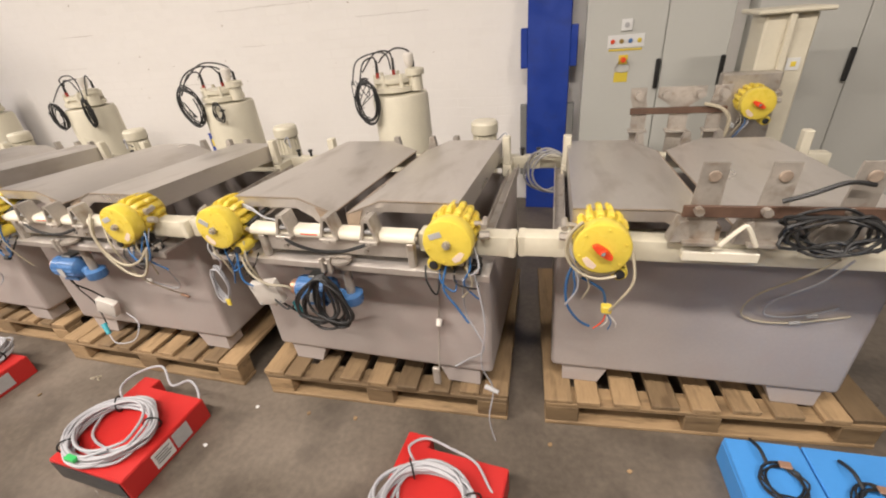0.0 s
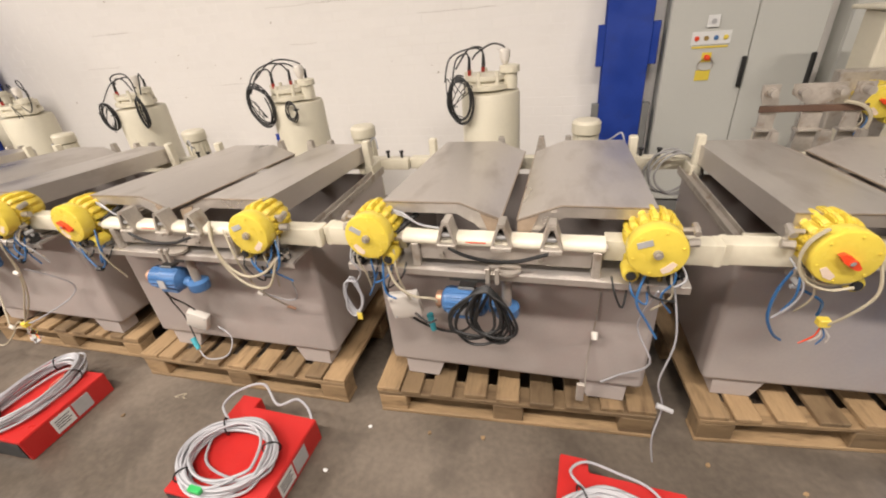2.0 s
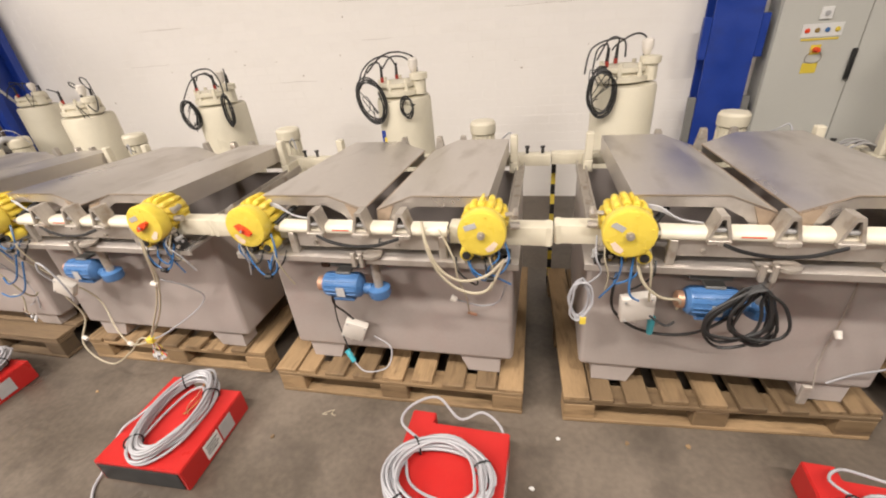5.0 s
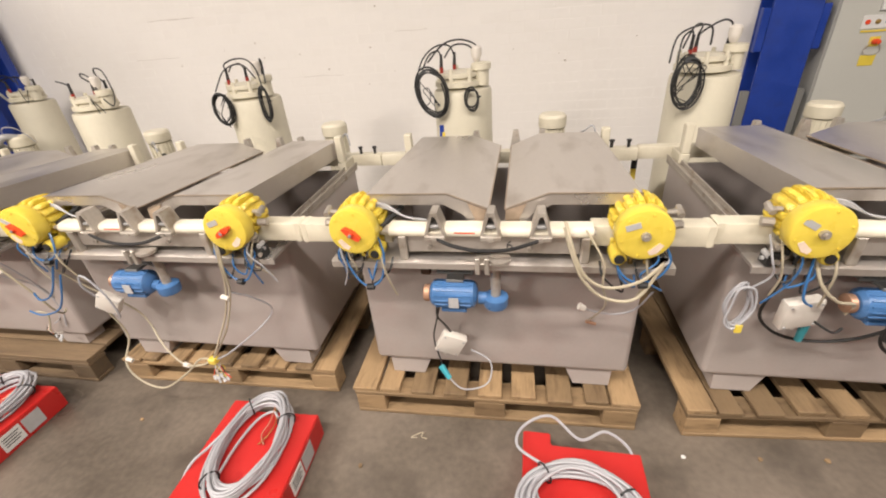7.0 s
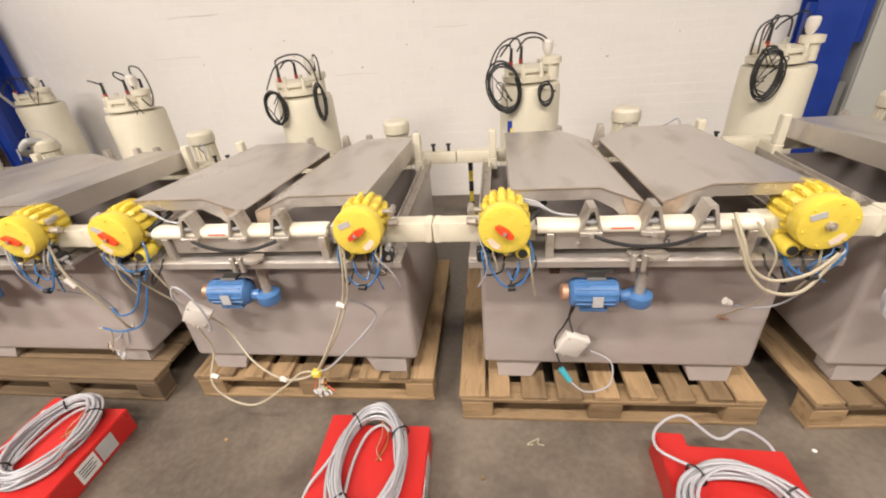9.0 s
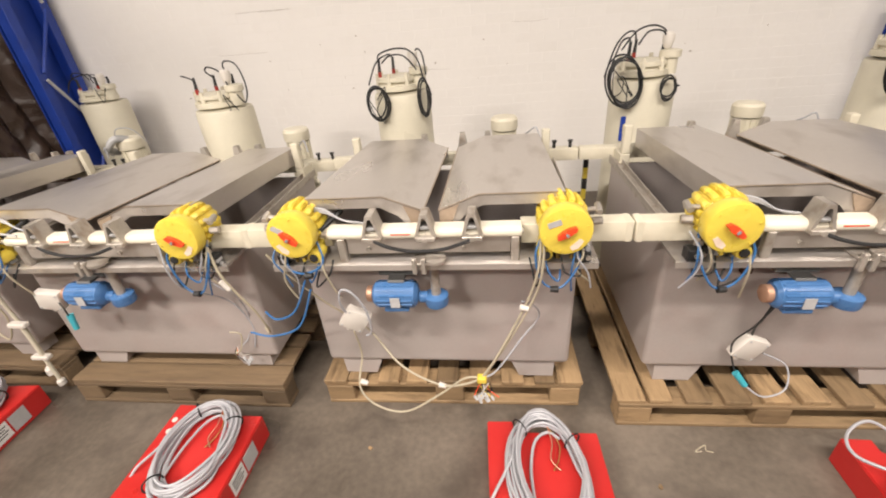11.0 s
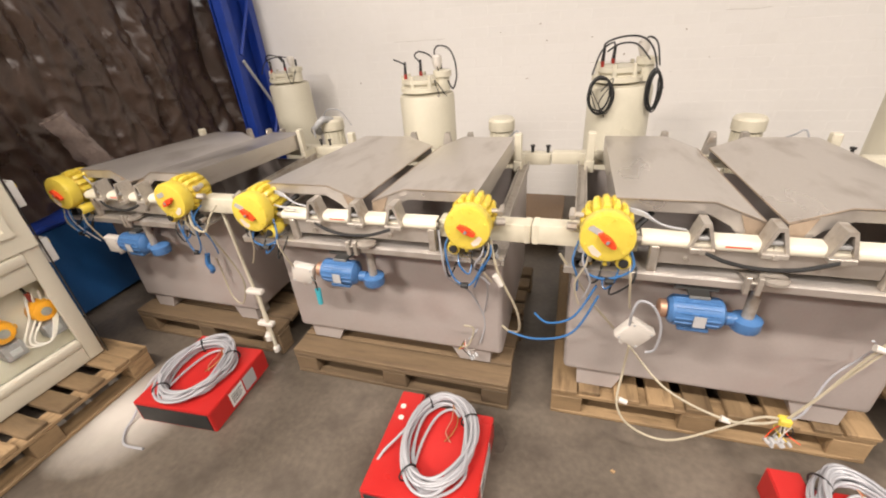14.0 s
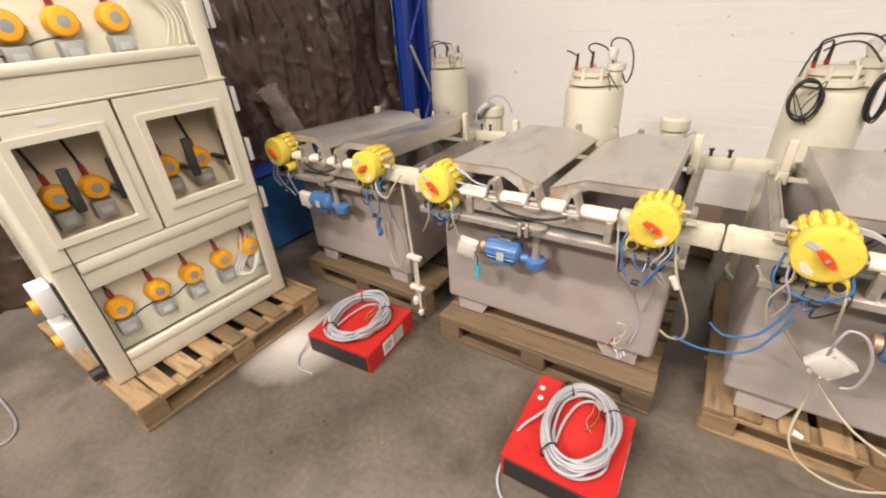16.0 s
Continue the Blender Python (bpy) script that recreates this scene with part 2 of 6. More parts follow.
def ring(bm, outer, inner, x0, x1):
    """A rectangular frame in the y-z plane, x0 to x1 thick."""
    loops = []
    for (ya, yb, za, zb) in (outer, inner):
        for x in (x0, x1):
            loops.append([bm.verts.new((x, y, z)) for y, z in ((ya, za), (yb, za), (yb, zb), (ya, zb))])
    ob, of, ib, nf = loops
    for a, b in ((ob, of), (of, nf), (nf, ib), (ib, ob)):
        for i in range(4):
            bm.faces.new((a[i], a[(i + 1) % 4], b[(i + 1) % 4], b[i]))
    bmesh.ops.recalc_face_normals(bm, faces=bm.faces)
    bmesh.ops.bevel(bm, geom=list(bm.edges), offset=0.003, segments=2, affect="EDGES")
    return bm


def mesh_of(name, bm, mat, smooth=True):
    bmesh.ops.recalc_face_normals(bm, faces=bm.faces)
    me = bpy.data.meshes.new(name)
    if smooth:
        for f in bm.faces:
            f.smooth = True
        for e in bm.edges:
            if len(e.link_faces) == 2 and e.calc_face_angle(0) > 0.6:
                e.smooth = False
    bm.to_mesh(me)
    bm.free()
    me.materials.append(mat)
    return me


def part(name, bm, mat, parent, label="", kind=""):
    ob = new(name, mesh_of(name, bm, mat))
    ob.parent = parent
    return tagged(ob, label, kind=kind)


def thing(name, m, label, category, group="", kind=""):
    ob = new(name)
    ob.matrix_basis = m
    ob.empty_display_size = 0.1
    return tagged(ob, label, category, group, kind)


def single(name, bm, mat, label, category, kind="", m=None, group=""):
    ob = new(name, mesh_of(name, bm, mat))
    if m is not None:
        ob.matrix_basis = m
    return tagged(ob, label, category, group, kind)


def B():
    return bmesh.new()


# ---- the hall ----
X0, X1, Y0, Y1 = -10.5, 6.0, -8.0, 2.58
single("floor", box(B(), X0, X1, Y0, Y1 + 0.2, -0.2, 0.0), CONCRETE, "grey brown worn concrete warehouse floor", "floor", "structure")
# ceiling and south, west, east walls: unseen, dark to hold down bounced light
single("ceiling", box(B(), X0, X1, Y0, Y1 + 0.2, CEILING, CEILING + 0.2), HALL, "plain dark hall ceiling, unseen", "ceiling", "structure")
wall_north = single("wall_north", box(B(), X0, X1, Y1, Y1 + 0.2, 0.0, CEILING), WALL, "white painted brick wall with scuffs", "wall", "structure")
single("wall_south", box(B(), X0, X1, Y0 - 0.2, Y0, 0.0, CEILING), HALL, "plain dark hall wall, unseen", "wall", "structure")
single("wall_west", box(B(), X0 - 0.2, X0, Y0, Y1, 0.0, CEILING), HALL, "plain dark hall wall, unseen", "wall", "structure")
single("wall_east", box(B(), X1, X1 + 0.2, Y0, Y1, 0.0, CEILING), HALL, "plain dark hall wall, unseen", "wall", "structure")


def ceiling_lamp(x, y, share):
    t = thing("ceiling_lamp", pose(x, y, CEILING), "long white ceiling lamp with a glowing diffuser", "lamp", "lamps of the hall")
    part("housing", box(B(), -0.75, 0.75, -0.16, 0.16, -0.08, 0.0, 0.01), WHITE, t)
    part("diffuser", box(B(), -0.73, 0.73, -0.14, 0.14, -0.11, -0.082, 0.008), GLOW, t, "glowing diffuser")
    light = bpy.data.lights.new("lamp_light", "AREA")
    light.shape, light.size, light.size_y = "RECTANGLE", 1.45, 0.28
    light.energy, light.color = LAMP_POWER * share, LAMP_TINT
    ob = new("lamp_light", light)
    ob.matrix_basis = pose(x, y, CEILING - 0.13)


for lamp_x, lamp_y, share in LAMPS:
    ceiling_lamp(lamp_x, lamp_y, share)


# ---- pallets ----
def pallet(m, label, along_y=True, depth=1.0, dark=False, seed=0, wide=1.0):
    rng = random.Random(seed)
    m = m @ Matrix.Diagonal((wide, 1, 1, 1))
    t = thing("pallet", m, label, "pallet", "pallets under the tanks")
    wy, wx = (OLD_WOOD_Y, OLD_WOOD) if dark else (WOOD, WOOD_X)
    if along_y:
        for x, w in ((-0.545, 0.11), (-0.435, 0.09), (-0.29, 0.10), (-0.145, 0.10), (0.0, 0.10), (0.145, 0.10), (0.29, 0.10), (0.435, 0.09), (0.545, 0.11)):
            j = rng.uniform(-0.006, 0.006)
            part("deck_board", box(B(), x - w / 2 + j, x + w / 2 + j, rng.uniform(-0.004, 0.01), depth, 0.128, 0.148 + rng.uniform(-0.002, 0.003), 0.003), wy, t)
    else:
        n = 8
        for i in range(n):
            y = depth * i / n
            part("deck_board", box(B(), -0.6 + rng.uniform(0, 0.01), 0.6 - rng.uniform(0, 0.01), y + 0.004, y + depth / n - (0.006 if i < 2 else 0.03), 0.128, 0.149, 0.003), wx, t)
    for y in (0.0, depth / 2 - 0.05, depth - 0.1):
        part("stringer_board", box(B(), -0.598, 0.598, y + 0.003, y + 0.1, 0.107, 0.127, 0.003), wx, t)
        part("bottom_board", box(B(), -0.597, 0.597, y + 0.003, y + 0.1, 0.001, 0.02, 0.003), wx, t)
        for x in (-0.53, 0.0, 0.53):
            part("block", box(B(), x - 0.066, x + 0.066, y + 0.004, y + 0.098, 0.021, 0.106, 0.004), wx, t)
    return t


# ---- actuators ----
fin_mesh = B()
prism(fin_mesh, [(0.040, 0.046), (0.070, 0.042), (0.078, 0.052), (0.080, 0.085), (0.074, 0.092), (0.079, 0.100), (0.075, 0.135), (0.062, 0.152), (0.040, 0.158)], "z", -0.0095, 0.0095)
bmesh.ops.bevel(fin_mesh, geom=list(fin_mesh.edges), offset=0.004, segments=2, affect="EDGES")
FIN = mesh_of("fin", fin_mesh, YELLOW)
rib_mesh = B()
rod(rib_mesh, (-0.062, 0.047, 0), (0.062, 0.047, 0), 0.0035, seg=6)
RIB = mesh_of("rib", rib_mesh, BLUE_MOTOR)

def actuator(parent, x, z, knob, seed=0):
    """A yellow finned rotary drive: front disc towards -y, ribbed body behind."""
    a = B()
    lathe(a, [(0.02, 0.165), (0.045, 0.165), (0.058, 0.150), (0.063, 0.12), (0.062, 0.05), (0.05, 0.036)], (0, 0, 0.004), "y", 28)
    body = part("actuator", a, YELLOW, parent, "yellow ribbed actuator")
    body.location = (x, 0, z)
    for i in range(15):
        fin = new("fin", FIN)
        fin.parent = body
        fin.matrix_basis = Matrix.Translation((0, 0, 0.004)) @ Matrix.Rotation(2 * math.pi * i / 15, 4, "Y")
    d = B()
    lathe(d, [(0.055, 0.04), (0.074, 0.034), (0.077, 0.028), (0.0785, -0.012), (0.0755, -0.0185), (0.070, -0.0205), (0.02, -0.021)], (0, 0, 0), "y", 40)
    for i in range(6):
        ang = 2 * math.pi * (i + 0.3) / 6
        rod(d, (0.064 * math.cos(ang), -0.024, 0.064 * math.sin(ang)), (0.064 * math.cos(ang), -0.018, 0.064 * math.sin(ang)), 0.003, seg=6)
    part("cover_disc", d, YELLOW, body)
    if knob:
        k = B()
        prism(k, [(-0.042, -0.004), (-0.034, 0.006), (-0.010, 0.0095), (0.012, 0.0095), (0.040, 0.004), (0.043, -0.003), (0.034, -0.007), (0.010, -0.0095), (-0.014, -0.0095)], "y", -0.036, -0.0215)
        rod(k, (0, -0.042, 0), (0, -0.022, 0), 0.009, seg=10)
        kn = part("knob", k, RED_KNOB, body, "red pointer knob")
        kn.scale = (0.78, 1.0, 1.15)
        part("knob_core", rod(B(), (0, -0.0445, 0), (0, -0.0422, 0), 0.006, seg=8), DETECTOR_GREY, kn, "dark knob centre")
        kn.rotation_euler = (0, radians((38, 28, 42, 33)[seed % 4] * (1 if x < 0 or seed % 3 == 0 else -1)), 0)
    else:
        part("bolt", rod(rod(B(), (0, -0.032, 0), (0, -0.0215, 0), 0.013, seg=8), (0, -0.040, 0), (0, -0.03, 0), 0.007, seg=8), STEEL_RAW, body, "steel centre bolt")
    if not (knob and seed % 3 == 0):
        lab = B()
        box(lab, -0.055, -0.015, -0.0225, -0.0205, 0.018, 0.036)
        bmesh.ops.rotate(lab, verts=lab.verts, cent=(-0.035, 0, 0.027), matrix=Matrix.Rotation(radians(-20 if seed % 2 else 30), 3, "Y"))
        part("rating_plate", lab, LABEL_GREY, body, "small grey rating plate")
    st = B()
    prism(st, [(-0.052, -0.030), (-0.040, -0.022), (-0.012, -0.050), (-0.020, -0.062), (-0.038, -0.054)], "y", -0.0225, -0.0208)
    if x > 0:
        bmesh.ops.scale(st, vec=(-1, 1, 1), verts=st.verts)
        bmesh.ops.reverse_faces(st, faces=st.faces)
    part("sticker", st, PINK_LABEL, body, "faded pale sticker")
    gx = -0.055 if x > 0 else 0.055
    rg = random.Random(1000 + seed)
    s1 = 1 if x > 0 else -1
    for k in range(3):
        px, pz = s1 * rg.uniform(0.045, 0.085), -rg.uniform(0.05, 0.12)
        part("fitting", rod(rod(B(), (px, 0.02, pz), (px, 0.05, pz), 0.009, seg=8), (px - 0.012, 0.035, pz - 0.014), (px + 0.012, 0.035, pz - 0.014), 0.007, seg=8), (STEEL_RAW, BLACK, LABEL_GREY)[k], body, "small hose fitting")
    for k in range(3):
        px = s1 * rg.uniform(0.02, 0.09)
        ln = rg.uniform(0.10, 0.19)
        part("lead", hose(B(), [(px, 0.05, -0.04), (px + rg.uniform(-.02, .03), 0.0, -0.09), (px + rg.uniform(-.03, .03), 0.01, -0.09 - ln * 0.5), (px + rg.uniform(-.06, .06), 0.03, -0.09 - ln)], 0.0032, 6), (BLUE_HOSE, GREY_CABLE, CREAM_CABLE)[(k + seed) % 3], body, "thin loose lead")
    g = B()
    lathe(g, [(0.012, 0.06), (0.024, 0.058), (0.024, 0.006), (0.021, 0.0), (0.014, -0.001)], (gx, 0, -0.088), "y", 18)
    box(g, gx - 0.016, gx + 0.016, 0.06, 0.10, -0.10, -0.055, 0.004)
    gl = part("cable_gland", g, YELLOW, body, "yellow cable gland")
    part("gland_plug", lathe(B(), [(0.006, -0.001), (0.0145, -0.0015), (0.0145, -0.006), (0.006, -0.008)], (gx, 0, -0.088), "y", 14), BLACK, gl, "black plug")
    v = B()
    side = 1 if seed % 2 else -1
    rod(v, (side * 0.07, 0.06, 0.035), (side * 0.112, 0.055, 0.04), 0.008, seg=8)
    rod(v, (side * 0.102, 0.035, 0.035), (side * 0.102, 0.075, 0.045), 0.010, seg=8)
    rod(v, (side * 0.085, 0.05, 0.0), (side * 0.115, 0.055, 0.0), 0.013, seg=8)
    part("fitting", v, STEEL_RAW, body, "steel hose fitting")
    return body


def blue_motor(parent, x, y, z):
    m = B()
    lathe(m, [(0.02, -0.082), (0.036, -0.080), (0.047, -0.070), (0.047, 0.070), (0.036, 0.078), (0.02, 0.082)], (0, 0, 0), "x", 24)
    box(m, -0.045, 0.045, -0.03, 0.03, -0.062, -0.045, 0.004)
    body = part("pump_motor", m, BLUE_MOTOR, parent, "blue electric pump motor")
    body.location = (x, y, z)
    for i in range(16):
        rib = new("cooling_rib", RIB)
        rib.parent = body
        rib.matrix_basis = Matrix.Rotation(2 * math.pi * i / 16, 4, "X")
    part("end_cap", lathe(B(), [(0.03, -0.084), (0.030, -0.103), (0.022, -0.108)], (0, 0, 0), "x", 18), COPPER, body, "copper coloured end cap")
    part("rating_plate", box(B(), -0.012, 0.022, -0.0535, -0.051, -0.024, 0.016), LABEL_GREY, body, "silver rating plate")
    p = B()
    rod(p, (0.085, 0, -0.015), (0.115, 0, -0.015), 0.022, seg=12)
    lathe(p, [(0.02, -0.045), (0.040, -0.043), (0.043, -0.035), (0.043, -0.005), (0.034, 0.0), (0.02, 0.001)], (0.145, 0, 0), "z", 20)
    part("pump_head", p, BLUE_MOTOR, body, "blue pump head")
    return body


# ---- lids ----
def lid(m, flip, label):
    """A folded stainless cover, flat outside and sloped towards the middle; the profile runs across, drawn out in depth."""
    t = thing("tank_lid", m @ pose(0, 0.10, 1.0, -3.2) @ pose(0, -0.10, -1.0), label, "lid", "lids on the tanks")
    f = -1 if flip else 1
    th = 0.0025
    line = [(-0.205, 0.915), (-0.205, 1.0), (0.062, 1.0), (0.195, 0.948)]
    d = B()
    rows = []
    cols = 8
    for k in range(cols + 1):
        y = 0.10 + 0.88 * k / cols
        top = [d.verts.new((f * u, y, v)) for u, v in line]
        low = [d.verts.new((f * (u + (th if i < 2 else 0)), y, v - (th if i > 0 else 0))) for i, (u, v) in enumerate(line)]
        rows.append((top, low))
    for (a, b), (c, e) in zip(rows, rows[1:]):
        for i in range(len(line) - 1):
            d.faces.new((a[i], a[i + 1], c[i + 1], c[i]))
            d.faces.new((b[i], e[i], e[i + 1], b[i + 1]))
        for i in (0, len(line) - 1):
            d.faces.new((a[i], c[i], e[i], b[i]))
    for a, b in (rows[0], rows[-1]):
        for i in range(len(line) - 1):
            d.faces.new((a[i], b[i], b[i + 1], a[i + 1]))
    part("cover_sheet", d, STEEL, t, "folded brushed stainless sheet")
    edge = B()
    prism(edge, [(f * -0.2045, 1.0004), (f * 0.062, 1.0004), (f * 0.195, 0.9484), (f * 0.195, 0.9472), (f * 0.062, 0.999), (f * -0.2045, 0.999)], "y", 0.0975, 0.1035)
    part("front_edge", edge, HEAT_TINT, t, "brown heat tinted edge")
    inner = B()
    box(inner, min(f * 0.1925, f * 0.1965), max(f * 0.1925, f * 0.1965), 0.104, 0.978, 0.9445, 0.9500, 0.0005)
    part("inner_edge", inner, HEAT_TINT, t)
    for y, nm in ((0.101, "front_skirt"), (0.973, "rear_skirt")):
        s = B()
        prism(s, [(f * -0.2015, 0.92), (f * -0.2015, 0.996), (f * 0.062, 0.996), (f * 0.190, 0.945), (f * 0.190, 0.900), (f * 0.135, 0.900), (f * 0.11, 0.930), (f * 0.05, 0.962),
                  (f * -0.13, 0.962), (f * -0.165, 0.95), (f * -0.175, 0.92)], "y", y, y + 0.003)
        part(nm, s, STEEL, t)
    tab = B()
    prism(tab, [(f * 0.193, 0.945), (f * 0.193, 0.896), (f * 0.140, 0.896), (f * 0.150, 0.915), (f * 0.128, 0.968)], "y", 0.0965, 0.1005)
    part("corner_tab", tab, HEAT_TINT, t, "brown heat tinted corner tab")
    return t


# ---- tanks ----
def tank(m, label, knobs=(True, True), kind_of="full", seed=0, y0=0.17, w=0.515, left=-0.652, rise=0.0, right=0.6385):
    rng = random.Random(seed)
    t = thing("plating_tank", m, label, "tank", "tanks along the wall")
    y1, z0, z1 = 0.97, 0.212, 0.795
    s = B()
    box(s, -w, w, y0, y1, z0, z1)
    top = max(s.faces, key=lambda f: f.calc_center_median().z)
    bmesh.ops.inset_region(s, faces=[top], thickness=0.014)
    moved = bmesh.ops.extrude_face_region(s, geom=[top])
    vs = [g for g in moved["geom"] if isinstance(g, bmesh.types.BMVert)]
    bmesh.ops.delete(s, geom=[top], context="FACES_ONLY")
    bmesh.ops.translate(s, verts=vs, vec=(0, 0, -0.56))
    edges = [e for e in s.edges if all(abs(abs(v.co.x) - w) < 1e-4 and min(abs(v.co.y - y0), abs(v.co.y - y1)) < 1e-4 for v in e.verts) and abs(e.verts[0].co.z - e.verts[1].co.z) > 0.1] + \
            [e for e in s.edges if all(abs(v.co.z - z0) < 1e-4 for v in e.verts)]
    bmesh.ops.bevel(s, geom=edges, offset=0.022, segments=4, affect="EDGES", profile=0.5)
    part("tank_body", s, TANK, t, "grey welded plastic tank body")
    for x in (-0.37, 0.37):
        for y in (y0 + 0.015, 0.80):
            f = B()
            prism(f, [(x - 0.09, z0 + 0.001), (x + 0.09, z0 + 0.001), (x + 0.055 + (0.03 if x > 0 else 0), 0.152 - rise), (x - 0.055 - (0.03 if x < 0 else 0), 0.152 - rise)], "y", y, y + 0.1)
            part("foot", f, TANK, t)
    # steel channels on the side rims
    for sx in (-1, 1):
        r = B()
        box(r, sx * 0.50 - 0.022, sx * 0.50 + 0.022, 0.20, 0.98, 0.797, 0.815, 0.002)
        box(r, sx * 0.50 - 0.022, sx * 0.50 - 0.016, 0.20, 0.98, 0.815, 0.835, 0.001)
        box(r, sx * 0.50 + 0.016, sx * 0.50 + 0.022, 0.20, 0.98, 0.815, 0.835, 0.001)
        part("rim_channel", r, STEEL_RAW, t, "stained steel rim channel")
    # front lip
    lip = B()
    prism(lip, [(0.188, 0.80), (0.030, 0.80), (0.024, 0.796), (0.024, 0.774), (0.028, 0.774), (0.031, 0.790), (0.188, 0.790)], "x", -0.545, 0.545)
    if kind_of == "full":
        part("front_lip", lip, STEEL, t, "folded stained steel front lip")
    else:
        lip.free()
        part("top_rim", box(B(), -w - 0.01, w + 0.01, y0 - 0.02, y0 + 0.03, 0.797, 0.83, 0.006, 2), TANK, t)
        part("rail_shelf", box(B(), -w, w, 0.137, y0 + 0.03, 0.832, 0.85, 0.003), CREAM, t)
    # front rail, joined to the neighbour's
    for a, b in (((left, -0.332), (0.305, right)) if kind_of == "full" else ((left, 0.652),)):
        part("front_rail", box(B(), a, b, 0.072, 0.135, 0.845, 0.912, 0.003, 2), CREAM, t, "cream plastic front rail")
    for x in (left + 0.014, right - 0.014):
        part("rail_joint", box(B(), x - 0.008, x + 0.008, 0.0713, 0.1357, 0.8443, 0.9127, 0.0), CREAM, t)
    for x in (-0.40, 0.40):
        br = B()
        box(br, x - 0.03, x + 0.03, 0.06, 0.13, 0.79, 0.843, 0.003)
        part("rail_bracket", br, STEEL_RAW, t)
    part("rear_rail", box(B(), left, right, 1.02, 1.08, 0.80, 0.862, 0.006, 2), CREAM, t, "cream plastic rear rail")
    for x in (-0.47, 0.47):
        p = B()
        box(p, x - 0.022, x + 0.022, 0.90, 1.018, 0.80, 0.86, 0.004)
        box(p, x - 0.018, x + 0.018, 0.90, 0.94, 0.86, 0.995, 0.004)
        part("rear_post", p, CREAM, t)
    for x in (-0.14, 0.06, 0.19):
        r = B()
        prism(r, [(x - 0.03, 0.862), (x + 0.03, 0.862), (x + 0.012, 0.965), (x - 0.012, 0.965)], "y", 1.03, 1.06)
        part("rear_spike", r, STEEL_RAW, t, "grey tapered lug")
    if kind_of == "full":
        pl = B()
        box(pl, -0.275, 0.27, 0.050, 0.056, 0.826, 0.886, 0.002)
        box(pl, -0.275, 0.27, 0.056, 0.10, 0.874, 0.884)
        part("front_plate", pl, STEEL, t, "stainless front plate")
        for x in (-0.2, 0.12):
            part("screw", rod(B(), (x, 0.040, 0.846), (x, 0.050, 0.846), 0.008, seg=8), STEEL_RAW, t)
        for x in (-0.29, 0.285):
            part("plate_post", box(B(), x - 0.013, x + 0.013, 0.035, 0.06, 0.801, 0.889, 0.003), STEEL_RAW, t)
        for a, b in ((-0.33, -0.001), (0.001, 0.304)):
            rl = B()
            prism(rl, [(0.038, 0.889), (0.034, 0.894), (0.033, 0.903), (0.036, 0.912), (0.044, 0.919), (0.056, 0.922), (0.084, 0.923), (0.084, 0.917), (0.056, 0.915), (0.046, 0.909), (0.042, 0.903), (0.042, 0.893)], "x", a, b)
            part("half_round_cover", rl, IVORY, t, "ivory plastic half round cover")
        part("roller_shaft", rod(B(), (-0.35, 0.045, 0.905), (0.31, 0.045, 0.905), 0.009, seg=8), STEEL_RAW, t)
        for x in (-0.175, 0.0, 0.15):
            h = B()
            prism(h, [(x - 0.034, 0.900), (x - 0.025, 0.900), (x - 0.005, 0.966), (x + 0.005, 0.966), (x + 0.025, 0.900), (x + 0.034, 0.900), (x + 0.011, 0.978), (x - 0.011, 0.978)], "y", 0.020, 0.082)
            prism(h, [(x - 0.024, 0.900), (x + 0.024, 0.900), (x, 0.963)], "y", 0.062, 0.080)
            box(h, x - 0.032, x + 0.032, 0.012, 0.035, 0.887, 0.902, 0.002)
            rod(h, (x, 0.006, 0.894), (x, 0.013, 0.894), 0.008, seg=6)
            hb = part("hinge_bracket", h, STEEL_RAW, t, "dark steel hinge bracket")
            part("pivot_block", box(B(), x - 0.016, x + 0.016, 0.024, 0.066, 0.923, 0.935, 0.003), DETECTOR_GREY, hb, "dark pivot block")
        part("lead", hose(B(), [(-0.17, 0.016, 0.893), (-0.12, 0.006, 0.874), (-0.04, 0.002, 0.860), (0.05, 0.003, 0.864), (0.11, 0.008, 0.880), (0.15, 0.014, 0.893)], 0.0062, 8), BLACK, t, "black rubber lead")
        # motor hanger
        hg = B()
        box(hg, -0.05, 0.03, 0.008, 0.075, 0.801, 0.809, 0.002)
        lathe(hg, [(0.01, 0.809), (0.036, 0.809), (0.036, 0.819), (0.01, 0.819)], (0.025, 0.03, 0), "z", 16)
        box(hg, -0.05, -0.036, 0.002, 0.02, 0.770, 0.828, 0.002)
        box(hg, -0.02, -0.006, 0.002, 0.02, 0.770, 0.828, 0.002)
        rod(hg, (0.01, 0.065, 0.63), (0.01, 0.065, 0.789), 0.017, seg=12)
        part("motor_hanger", hg, STEEL_RAW, t, "steel clamp holding the pump")
        bp = B()
        box(bp, -0.20, -0.07, 0.10, 0.168, 0.705, 0.745, 0.003)
        box(bp, -0.16, -0.10, 0.06, 0.11, 0.698, 0.71, 0.002)
        part("motor_bracket", bp, CABINET_DARK, t, "dark steel motor bracket")
        blue_motor(t, -0.135, 0.065, 0.65)
    ends = (-0.43, 0.43)
    for i, x in enumerate(ends):
        if knobs[i] is not None:
            a = actuator(t, x, 0.93, knobs[i], seed * 2 + i)
            part("mount", box(B(), x - 0.03, x + 0.03, 0.06, 0.15, 0.80, 0.87, 0.004), STEEL_RAW, t)
    return t


